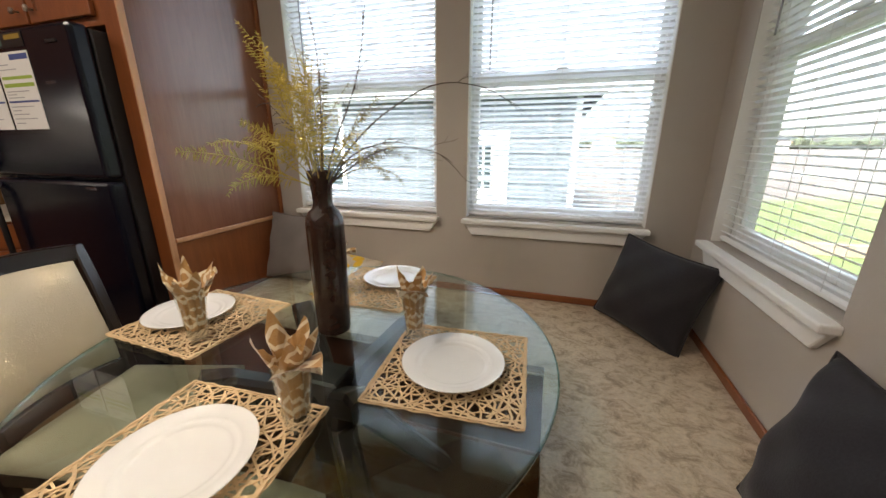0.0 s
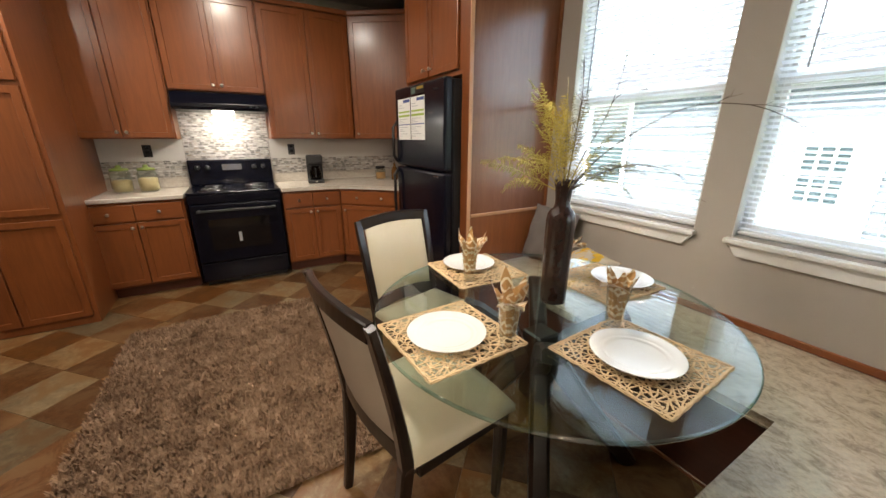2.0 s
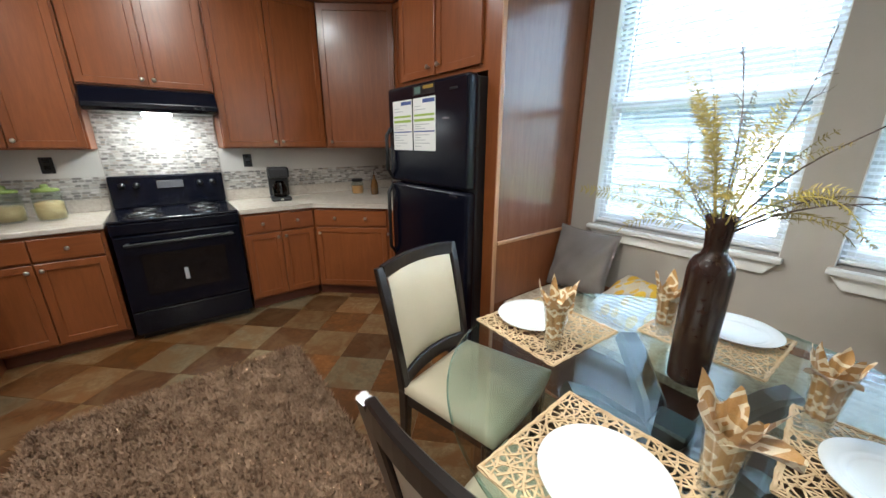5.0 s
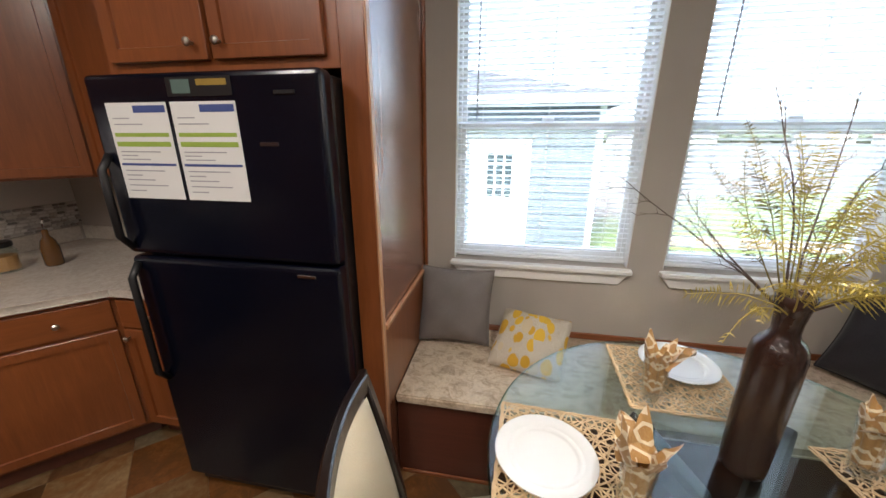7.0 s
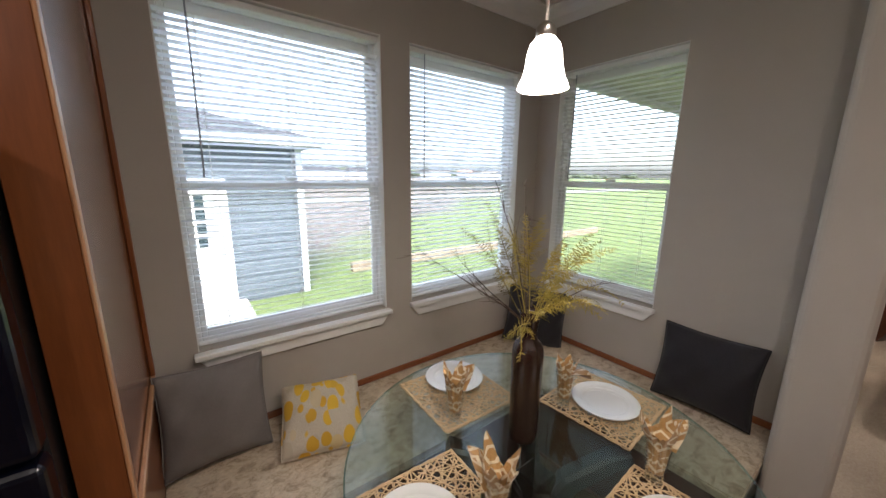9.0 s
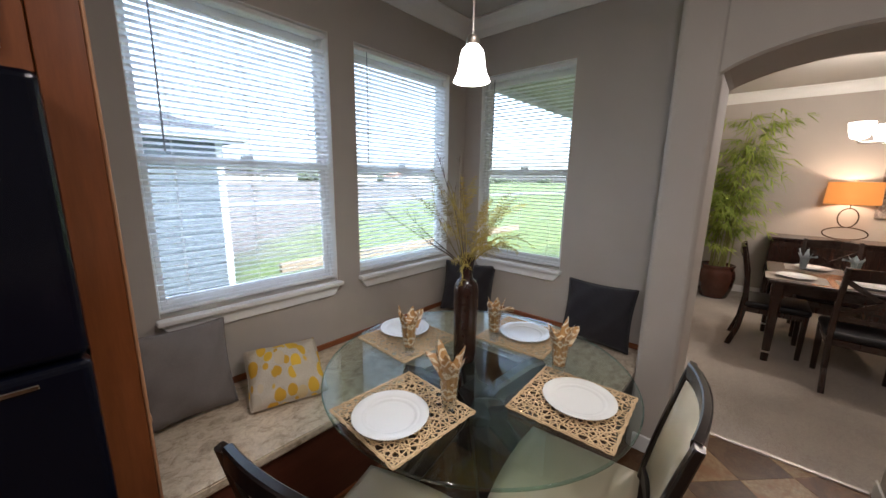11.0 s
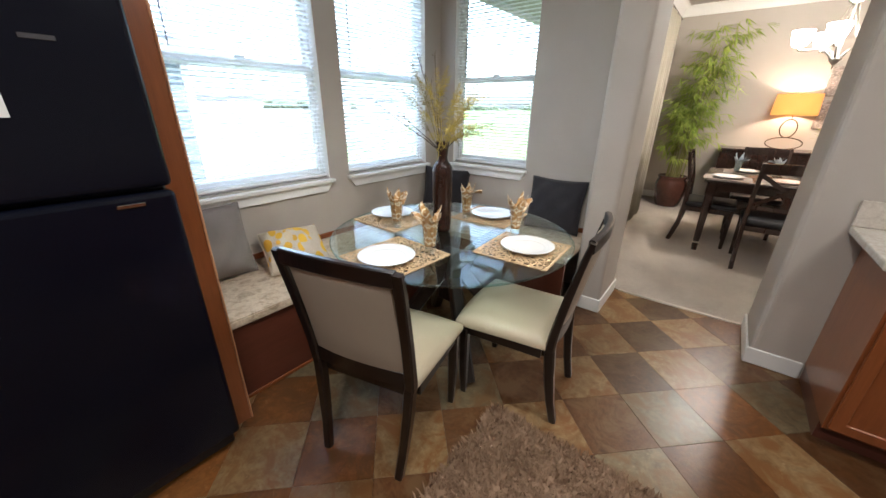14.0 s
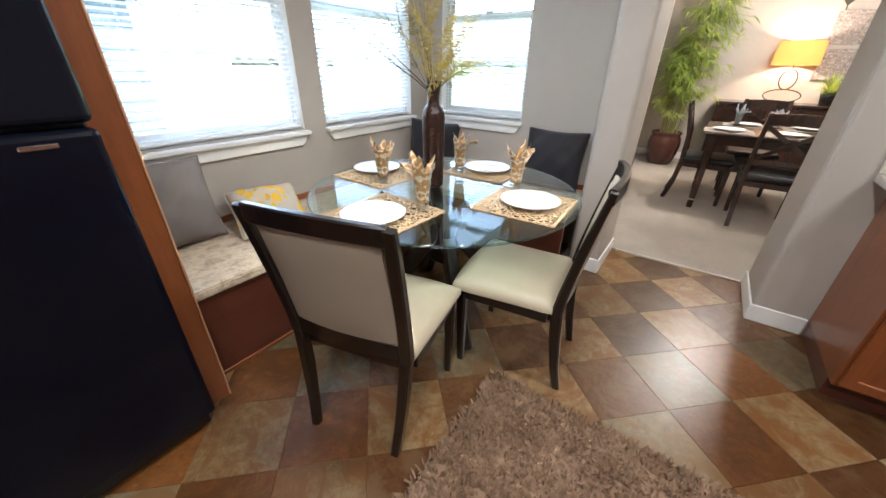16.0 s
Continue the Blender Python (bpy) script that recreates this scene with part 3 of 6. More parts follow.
def mosaic_panel(y0, y1, z0, z1, label):
    """Rows of small lens-shaped glass pieces of uneven length, set proud of their grout."""
    h = holder("backsplash", pose(0, 0, 0), label, "backsplash", kind="structure")
    part("grout", box((b0, y0, z0), (b0 + .005, y1, z1)), GROUT, h)
    rg = random.Random(int(100 * y1 + 500))
    verts, faces = [], []
    rows = int((z1 - z0) / .0175)
    dz = (z1 - z0) / rows
    for r in range(rows):
        y = y0 + .002 - rg.uniform(0, .03)
        while y < y1 - .004:
            w = rg.uniform(.03, .062)
            a, b = max(y, y0 + .002), min(y + w - .002, y1 - .002)
            y += w
            if b - a < .008:
                continue
            zc, hz, xo, e = z0 + (r + .5) * dz + rg.uniform(-.0012, .0012), dz / 2 - rg.uniform(.0008, .002), b0 + .0105 + rg.uniform(-.0012, .0015), (b - a) * .18
            n = len(verts)
            for x, s_ in ((b0 + .004, 1), (xo, .86)):
                for py, pz in ((a, 0), (a + e, -hz * s_), (b - e, -hz * s_), (b, 0), (b - e, hz * s_), (a + e, hz * s_)):
                    verts.append((x, py, zc + pz))
            faces.append(tuple(n + 6 + k for k in range(6)))
            faces += [(n + k, n + (k + 1) % 6, n + 6 + (k + 1) % 6, n + 6 + k) for k in range(6)]
    ob = new("mosaic_pieces", raw("mosaic_pieces", verts, faces, MOSAIC))
    ob.parent = h
    tagged(ob, "small grey and white glass mosaic pieces", kind="stuff")


mosaic_panel(-1.535, -.745, .902, 1.77, "grey and white glass mosaic splashback behind the range")
for y0, y1 in ((-2.27, -1.538), (-.742, YN - .003)):
    mosaic_panel(y0, y1, 1.001, 1.165, "strip of small glass mosaic tiles")
    thing("backsplash", box((b0, y0, 1.166), (b0 + .006, y1, ZU - .001)), SPLASH, "plain pale splashback", "backsplash", kind="structure")


def stove():
    r = holder("range", pose(-2.935, -1.53, 0, 0, 0, 90), "black freestanding electric range with a coil cooktop", "range")
    w = .775
    part("body", box((0, .03, .04), (w, .655, .885), .004), BLACK, r)
    part("cooktop", box((-.004, .0, .886), (w + .004, .60, .908), .008, 2), BLACK, r)
    part("backguard", merged(box((0, .585, .908), (w, .655, 1.165), .012, 2)), BLACK, r, "black control panel")
    for x in (.08, .17, .60, .69):
        part("knob", lathe([(.024, 0), (.022, .02), (.012, .022), (.010, .03), (0, .031)], 16), BLACKMATT, r, "black control knob", True, pose(x, .584, 1.09, 90))
    part("clock_panel", box((.30, .578, 1.06), (.48, .5845, 1.12), .002), plain("grey_display", (.10, .10, .11), .2, relief=0), r, "dark clock display")
    for x, y, s in ((.20, .17, .10), (.58, .17, .078), (.20, .43, .078), (.58, .43, .10)):
        b = part("burner", lathe([(s + .022, 0), (s + .022, .004), (s + .012, .005), (s, .001), (.0, .001)], 28, (x, y, .9085)), CHROME, r, "chrome drip bowl")
        pts = [(x + (.02 + (s - .02) * k / 60) * math.cos(k * .42), y + (.02 + (s - .02) * k / 60) * math.sin(k * .42), .917) for k in range(61)]
        part("coil", tube(pts, .0042, 5), BLACKMATT, b, "black heating coil")
    part("oven_door", box((.008, -.022, .245), (w - .008, .029, .80), .008, 2), BLACK, r, "black glass oven door")
    part("oven_window", box((.13, -.026, .36), (w - .13, -.0215, .66), .002), plain("dark_oven_glass", (.004, .004, .005), .05, relief=0), r, "dark oven window")
    part("handle", merged(tube([(.06, -.062, .745), (w - .06, -.062, .745)], .011, 10), box((.07, -.06, .735), (.09, -.02, .755)), box((w - .09, -.06, .735), (w - .07, -.02, .755))), BLACKMATT, r, "black bar handle")
    part("control_strip", box((0, -.006, .81), (w, .029, .884), .004), BLACK, r)
    part("drawer", box((.008, -.016, .06), (w - .008, .029, .235), .008, 2), BLACK, r, "black storage drawer")
    part("badge", box((.36, -.0285, .43), (.385, -.0265, .52)), plain("grey_badge", (.35, .35, .36), .3, relief=0), r, "small grey label")
    part("foot", box((.03, .05, 0), (w - .03, .6, .039)), BLACKMATT, r)
    return r


stove()


def hood():
    h = holder("range_hood", pose(XK + .002, -1.52, 1.63, 0, 0, 90), "black under-cabinet range hood with its lamp on", "range hood")
    w = .775
    bm = bmesh.new()
    prof = [(-.001, .0), (-.42, .0), (-.46, .02), (-.46, .055), (-.38, .155), (-.001, .155)]
    r = [[bm.verts.new((x, y, z)) for y, z in prof] for x in (0, w)]
    bm.faces.new(r[0])
    bm.faces.new(r[1][::-1])
    for k in range(6):
        bm.faces.new((r[0][k], r[1][k], r[1][(k + 1) % 6], r[0][(k + 1) % 6]))
    bmesh.ops.recalc_face_normals(bm, faces=bm.faces[:])
    bmesh.ops.bevel(bm, geom=bm.edges[:], offset=.004, affect="EDGES")
    part("shell", bm, BLACK, h)
    part("lamp_lens", box((.30, -.30, -.012), (.48, -.18, -.001), .004), glowing("hood_lamp", (1, .93, .82), 6), h, "glowing lamp lens")
    for x in (.62, .67):
        part("switch", box((x, -.464, .03), (x + .02, -.46, .045), .001), BLACKMATT, h)
    return h


hood()


def lamp(name, kind, m, energy, col, size=.1):
    ld = bpy.data.lights.new(name, kind)
    ld.energy, ld.color = energy, col
    if kind == "AREA":
        ld.shape, ld.size = "DISK", size
    else:
        ld.shadow_soft_size = size
    ob = new(name, ld)
    ob.matrix_world = m
    return ob


lamp("hood_light", "AREA", look((XK + .25, -1.13, 1.612), (XK + .15, -1.13, 0.5)), .28, (1, .92, .8), .12)

# ---- refrigerator in its enclosure ----
FX0, FX1, FY = -2.055, -1.212, 0.225


def fridge():
    f = holder("refrigerator", pose(FX0, FY, 0), "black top-freezer refrigerator with papers on its door", "refrigerator")
    w, d = FX1 - FX0, .72
    part("body", box((.006, .0, .03), (w - .006, d, 1.762), .006), BLACKMATT, f)
    part("lower_door", box((0, -.075, .085), (w, -.003, 1.153), .018, 3), BLACK, f, "tall black lower door")
    part("freezer_door", box((0, -.075, 1.165), (w, -.003, 1.772), .018, 3), BLACK, f, "black freezer door")
    part("grille", box((.02, -.03, .012), (w - .02, .0, .08), .004), BLACKMATT, f, "black base grille")
    for z0, z1 in ((1.19, 1.52), (.62, 1.13)):
        part("handle", merged(tube([(.035, -.078, z0), (.035, -.115, z0 + .05), (.035, -.115, z1 - .05), (.035, -.078, z1)], .013, 8)), BLACKMATT, f, "curved black handle", True)
    for z in (1.115, 1.70):
        part("hinge_cover", box((w - .155, -.080, z), (w - .085, -.0745, z + .012), .002), CHROME if z < 1.5 else BLACKMATT, f)
    part("emblem", box((w - .225, -.0765, 1.552), (w - .16, -.0748, 1.564), .0015), plain("steel_emblem", (.22, .22, .24), .25, 1.0, relief=0), f, "small metal emblem")
    return f


fridge()
PAPER = plain("white_paper", (0.74, 0.74, 0.72), 0.6, vary=0.02, relief=0)
INK = plain("grey_print", (0.35, 0.35, 0.38), 0.6, relief=0)
GREENINK = plain("green_print", (0.30, 0.42, 0.06), 0.6, relief=0)
BLUEINK = plain("blue_print", (0.05, 0.08, 0.25), 0.6, relief=0)
PAPERFRONT = FY - .0762


def notice(x, z, w, h):
    n = holder("notice", pose(x, PAPERFRONT, z), "white printed sheet with green and blue bars taped to the refrigerator", "notice", "refrigerator notices")
    part("sheet", box((0, -.0008, 0), (w, 0, h)), PAPER, n)
    y0, y1 = -.0016, -.0009
    for (a, b, c, d), mt in (((.45, .9, .97, .97), BLUEINK), ((.05, .66, .95, .70), GREENINK), ((.05, .56, .95, .61), GREENINK), ((.04, .36, .96, .385), BLUEINK)):
        part("print_bar", box((a * w, y0, b * h), (c * w, y1, d * h)), mt, n)
    for k, zz in enumerate((.84, .78, .50, .46, .42, .30, .25, .20, .14, .08)):
        part("print_line", box((.08 * w, y0, zz * h), ((.35 + .2 * ((k * 7) % 3)) * w, y1, (zz + .012) * h)), INK, n)
    return n


notice(-1.985, 1.375, .235, .31)
notice(-1.735, 1.375, .235, .31)
sticker = holder("label_sticker", pose(-1.735, PAPERFRONT, 1.70), "small dark energy sticker with grey and gold patches", "sticker")
part("backing", box((0, -.0008, 0), (.23, 0, .055)), BLACKMATT, sticker)
part("patch", box((.02, -.0016, .008), (.085, -.0009, .048)), plain("teal_print", (.10, .16, .14), .5, relief=0), sticker)
part("patch", box((.11, -.0016, .03), (.215, -.0009, .048)), plain("gold_print", (.30, .20, .03), .5, relief=0), sticker)

# over-fridge cabinet, frame and side panel
PX = -1.125


def fridge_surround():
    c = holder("tall_cabinet_panel", pose(0, 0, 0), "cherry side panel and frame enclosing the refrigerator", "cabinet panel")
    part("side_panel", box((PX - .045, .302, 0), (PX, YN - .003, HC - .004), .002), PANEL, c, "smooth glossy cherry veneer panel")
    part("face_frame", box((PX - .085, .280, 0), (PX + .002, .3015, HC - .004), .002), CHERRY, c)
    part("edge_strip", box((PX + .0025, .278, 0), (PX + .010, .308, HC - .004), .002), OAKEDGE, c, "light wood edge strip")
    part("chair_rail", box((PX + .001, .31, .845), (PX + .016, YN - .003, .868), .004, 2), OAKEDGE, c, "narrow light wood rail")
    part("corner_strip", box((PX + .001, YN - .025, .87), (PX + .018, YN - .003, HC - .1), .003), CHERRY, c)
    part("lower_panel", box((PX + .0005, .31, .468), (PX + .005, YN - .003, .844)), CHERRY, c)
    return c


fridge_surround()
oc = holder("over_fridge_cabinet", pose(-2.10, .285, 1.79), "two-door cherry cabinet above the refrigerator", "cabinet")
part("body", box((0, .002, 0), (.888, .78, .80), .002), CHERRY, oc)
for x, kx in ((.035, .345), (.45, .035)):
    front_door(oc, x, .035, .395, .72, (kx, .05))
part("side_filler", box((.0, .0, -1.79), (.02, .78, -.001), .001), CHERRY, oc)
part("cornice", box((-.005, -.03, .80), (.888, .4, .845), .008, 2), CHERRY_X, oc, "narrow cornice strip")

# pantry
pn = holder("pantry_cabinet", pose(-2.56, -3.02, 0, 0, 0, 90), "tall cherry pantry cabinet with six doors", "cabinet")
part("body", box((0, .002, 0), (.82, 1.03, ZTOP), .002), CHERRY, pn)
for x, kx in ((.03, .345), (.415, .03)):
    front_door(pn, x, .07, .375, .76, (kx, .70))
    front_door(pn, x, .87, .375, .83, (kx, .72))
    front_door(pn, x, 1.735, .375, .84, (kx, .06))
part("cornice", box((-.005, -.03, ZTOP), (.825, .4, ZTOP + .045), .008, 2), CHERRY_X, pn, "narrow cornice strip")

# peninsula and the run beside the arch
base_cabinet(pose(-.728, -2.45, 0, 0, 0, 180), .89, .60, [.43, .43], "cherry base cabinet with drawers over doors")
base_cabinet(pose(.165, -2.45, 0, 0, 0, 180), .89, .60, [.43, .43], "cherry base cabinet with drawers over doors")
worktop("pale stone-look laminate worktop on the peninsula", box((-1.68, -3.08, .864), (.17, -2.425, .902), .008, 2))
base_cabinet(pose(.40, -1.858, 0, 0, 0, -90), .80, .537, [.39, .39], "cherry base cabinet with a plain end panel beside the arch")
worktop("pale stone-look laminate worktop with an upstand beside the arch", box((.37, -2.72, .864), (.937, -1.79, .902), .008, 2), box((.917, -2.72, .9025), (.937, -1.79, 1.03), .004))

# ---- lamps of the house ----
WARM = (1.0, 0.88, 0.74)
can_glow = glowing("recessed_lamp", (1, .88, .72), 6)
for x, y in ((-2.2, -1.0), (-2.2, -2.4), (-0.6, -0.95), (-0.4, -2.7)):
    c = holder("ceiling_light", pose(x, y, HC), "round recessed ceiling light", "ceiling light", "kitchen ceiling lights")
    part("trim_ring", lathe([(.095, -.001), (.095, -.008), (.075, -.010), (.07, -.004)], 28, cap=False), TRIM, c)
    part("lens", lathe([(.0, -.003), (.07, -.0035)], 28, cap=False), can_glow, c)
    lamp("ceiling_lamp", "AREA", look((x, y, HC - .03), (x, y, 0)), 1.5, WARM, .13)

# ---- nook: bench, table, chairs ----
BX, BY = 0.68, 0.415      # fronts of the bench
bench = holder("corner_bench", pose(0, 0, 0), "built-in corner bench with a stone-look top on dark wood panels", "bench")
part("seat_top", prism([(PX + .006, BY - .022), (BX - .022, BY - .022), (BX - .022, -.542), (XE - .002, -.542), (XE - .002, YN - .002), (PX + .006, YN - .002)], .424, .467, .007), LAMINATE, bench, "mottled beige laminate top")
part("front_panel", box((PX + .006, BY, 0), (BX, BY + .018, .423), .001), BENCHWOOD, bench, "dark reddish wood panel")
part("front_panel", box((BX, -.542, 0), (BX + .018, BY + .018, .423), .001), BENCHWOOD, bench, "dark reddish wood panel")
part("kick_strip", box((PX + .02, BY - .010, 0), (BX - .012, BY - .001, .022), .003), CHERRY_X, bench, "thin wood quarter round")
part("kick_strip", box((BX - .010, -.538, 0), (BX - .001, BY - .012, .022), .003), CHERRY_X, bench, "thin wood quarter round")

TX, TY, TR, TZ = 0.0, -0.075, 0.685, 0.738
table = holder("dining_table", pose(TX, TY, 0), "round clear glass table on a dark crossed wood base", "table")
top = part("glass_top", lathe([(0, TZ - .012), (TR - .004, TZ - .012)], 96, cap=False), TABLEGLASS, table, "thick clear glass disc")
part("glass_surface", lathe([(TR - .006, TZ), (0, TZ)], 96, cap=False), TABLEGLASS, table, "clear glass surface")
part("bevelled_rim", lathe([(TR - .004, TZ - .012), (TR, TZ - .009), (TR, TZ - .004), (TR - .006, TZ)], 96, cap=False), GLASSEDGE, table, "green-tinted bevelled rim", True)
for k in range(4):
    a = radians(45 + 90 * k + 6)
    c, s = math.cos(a), math.sin(a)
    # legs lean through the middle and end under the glass on the far side
    pts = [(.43 * c, .43 * s, .0), (.33 * c, .33 * s, .13), (.20 * c, .20 * s, .30), (.085 * c, .085 * s, .46), (.07 * c, .07 * s, .50), (.12 * c, .12 * s, .59), (.27 * c, .27 * s, .69), (.33 * c, .33 * s, .7145)]
    part("leg", bar(pts, .075, [.07, .075, .08, .09, .09, .08, .07, .05], (-s, c, 0)), ESPRESSO, table)
part("centre_post", box((-.055, -.055, .30), (.055, .055, .62), .008), ESPRESSO, table)
for k in range(4):
    a = radians(51 + 90 * k)
    part("glass_pad", lathe([(.022, 0), (.022, .0105)], 16, (.30 * math.cos(a), .30 * math.sin(a), .7150)), clear_plastic, table)


def dining_chair(m):
    """Upholstered chair: own +y is the way a sitter looks; the back stands at y=-.23."""
    c = holder("dining_chair", m, "espresso wood dining chair with a cream leather seat and back", "chair", "chairs round the glass table")
    W = .235
    yb = lambda z: -.215 - .10 * max(0, (z - .44) / .52) ** 1.25       # the back leans away
    zs = [.44, .52, .60, .70, .80, .88, .955]
    for sx in (-1, 1):
        low = [(sx * .180, -.268, 0), (sx * .192, -.245, .12), (sx * .205, -.225, .28), (sx * .214, -.215, .42)]
        up = [(sx * (.218 + .02 * (z - .44) / .5), yb(z), z) for z in zs]
        part("back_post", bar(low + up, [.034, .036, .040, .042] + [.042] * 6 + [.036], [.034, .038, .045, .048] + [.044, .04, .036, .033, .03, .027, .024]), ESPRESSO, c)
    n = 12
    def curve(z, sag, half, off=0.0):
        return [(half * (2 * k / n - 1), yb(z) - sag * (1 - (2 * k / n - 1) ** 2) + off, z + .012 * (1 - (2 * k / n - 1) ** 2)) for k in range(n + 1)]
    part("top_rail", bar(curve(.932, .030, .225), .058, .026, (0, 0, 1)), ESPRESSO, c)
    part("lower_rail", bar(curve(.475, .024, .205), .07, .024, (0, 0, 1)), ESPRESSO, c)
    # padded back, bowed like its rails
    def pad(sign, thick, material, name, label):
        bm = bmesh.new()
        rows = 12
        g = []
        for j in range(rows + 1):
            z = .508 + (.905 - .508) * j / rows
            row = []
            for k in range(n + 1):
                u = 2 * k / n - 1
                ed = max(abs(u), abs(2 * j / rows - 1))
                puff = thick * (1 - ed ** 6)
                row.append(bm.verts.new((u * .203, yb(z) - .029 * (1 - u * u) + sign * (.004 + puff), z + .012 * (1 - u * u))))
            g.append(row)
        for j in range(rows):
            for k in range(n):
                q = (g[j][k], g[j][k + 1], g[j + 1][k + 1], g[j + 1][k])
                bm.faces.new(q if sign < 0 else q[::-1])
        return part(name, bm, material, c, label, True)
    pad(1, .020, CREAM, "back_pad", "padded cream leather")
    pad(-1, .008, CREAMBACK, "back_cover", "taut cream leather in a darker tone")
    # seat
    bm = bmesh.new()
    N = 16
    g = []
    for j in range(N + 1):
        row = []
        for k in range(N + 1):
            u, v = 2 * k / N - 1, 2 * j / N - 1
            half = .235 + .022 * (v + 1) / 2
            e = max(abs(u), abs(v))
            z = .452 + .042 * (1 - e ** 5) - .012 * (1 - u * u) * (1 - v * v)
            y = -.205 + .44 * (v + 1) / 2 + (.022 * (1 - u * u) if v > .9 else 0)
            row.append(bm.verts.new((u * half, y, z)))
        g.append(row)
    for j in range(N):
        for k in range(N):
            bm.faces.new((g[j][k], g[j][k + 1], g[j + 1][k + 1], g[j + 1][k]))
    edge = [e for e in bm.edges if e.is_boundary]
    ext = bmesh.ops.extrude_edge_only(bm, edges=edge)
    for v in ext["geom"]:
        if isinstance(v, bmesh.types.BMVert):
            v.co.z = .425
    bmesh.ops.recalc_face_normals(bm, faces=bm.faces[:])
    part("seat", bm, CREAM, c, "padded cream leather seat", True)
    part("seat_frame", boxes(((-.215, -.205, .375), (.215, -.175, .426)), ((-.232, .19, .375), (.232, .222, .426)), ((-.238, -.18, .375), (-.208, .20, .426)), ((.208, -.18, .375), (.238, .20, .426)), bevel=.004), ESPRESSO, c)
    for sx in (-1, 1):
        part("front_leg", bar([(sx * .222, .20, .40), (sx * .222, .20, .2), (sx * .218, .196, 0)], [.046, .042, .03], [.046, .042, .03]), ESPRESSO, c)
    return c


CHAIR_W = pose(-.676, -.252, 0, 0, 0, -75.5)
chair_w = dining_chair(CHAIR_W)
copy_thing(chair_w, pose(-.085, -.585, 0, 0, 0, 8))

# ---- things on the table ----
STRAW = timber("woven_straw", (0.50, 0.33, 0.16), (0.74, 0.57, 0.35), (30, 30, 30), rough=0.7, coat=0.0, relief=0.2)


def placemat_mesh(seed):
    """Open weave: wavering strips crossing in several directions, with a plaited edge."""
    rng = random.Random(seed)
    bm = bmesh.new()
    h = .188
    def strip(pts, w, z):
        nonlocal bm
        pts = [Vector((x, y, z + .0012 * math.sin(9 * k + z * 900))) for k, (x, y) in enumerate(pts)]
        add_bar(bm, pts, w, .0018, (-(pts[-1] - pts[0]).y, (pts[-1] - pts[0]).x, 0))
    for d, (ux, uy) in enumerate(((1, 0), (0, 1), (.7071, .7071), (.7071, -.7071))):
        n = 18 if d < 2 else 20
        for k in range(n):
            o = (k + .5) / n * 2 - 1
            o = o * h * (1 if d < 2 else 1.37) + rng.uniform(-.004, .004)
            pts = []
            for j in range(13):
                s = (j / 12 * 2 - 1) * h * (1 if d < 2 else 1.45)
                wob = .0075 * math.sin(j * 1.9 + k * 2.3 + d)
                x, y = ux * s - uy * (o + wob), uy * s + ux * (o + wob)
                if max(abs(x), abs(y)) <= h:
                    pts.append((x, y))
            if len(pts) > 1:
                strip(pts, rng.uniform(.0042, .0060), .0018 + .0011 * d)
    weave, bm = mesh_of("placemat_weave", bm, STRAW), bmesh.new()
    for k in range(4):
        a = Matrix.Rotation(k * math.pi / 2, 3, "Z")
        for off, z in ((0, .002), (.005, .004), (.0022, .0058)):
            pts = [a @ Vector((-h + 2 * h * j / 20, h - off + .0015 * math.sin(j * 2.1 + off * 900), 0)) for j in range(21)]
            strip([(p.x, p.y) for p in pts], .0055, z)
    return weave, mesh_of("placemat_border", bm, STRAW)


def plate_mesh():
    r = .134
    prof = [(0, .004), (.07, .004), (.072, 0), (.078, 0), (.082, .004), (.105, .010), (r, .0205), (r + .0012, .0225), (r - .001, .0235),
            (.105, .0145), (.098, .0128), (.094, .0135), (.088, .0098), (.08, .0082), (0, .0075)]
    bm = lathe(prof, 56, cap=False)
    bmesh.ops.recalc_face_normals(bm, faces=bm.faces[:])
    return mesh_of("dinner_plate", bm, PORCELAIN, True)


def napkin_cloth():
    m, nd, ln, bs = nodes_of("gold_patterned_napkin")
    v = coords(nd, ln, (1, 1, 1), (0, 0, 0))
    vo = nd.new("ShaderNodeTexVoronoi")
    vo.distance, vo.feature = "MANHATTAN", "F1"
    vo.inputs["Scale"].default_value, vo.inputs["Randomness"].default_value = 15.0, 0.0
    ln.new(v, vo.inputs["Vector"])
    wv = nd.new("ShaderNodeMath")
    wv.operation = "SINE"
    mul = nd.new("ShaderNodeMath")
    mul.operation = "MULTIPLY"
    mul.inputs[1].default_value = 13.0
    ln.new(vo.outputs["Distance"], mul.inputs[0])
    ln.new(mul.outputs[0], wv.inputs[0])
    c = ramp(nd, ln, wv.outputs[0], [(0.44, (0.40, 0.20, 0.04)), (0.53, (0.80, 0.70, 0.50))])
    f = noise_tex(nd, ln, v, 400, 2)
    c = mix(nd, ln, 0.2, c, ramp(nd, ln, f, [(0.3, (0.30, 0.16, 0.05)), (0.7, (0.70, 0.55, 0.34))]))
    ln.new(c, bs.inputs["Base Color"])
    bs.inputs["Roughness"].default_value = 0.55
    bs.inputs["Sheen Weight"].default_value = 0.4
    bump(nd, ln, f, bs, 0.25, 0.002)
    return m


NAPKIN = napkin_cloth()


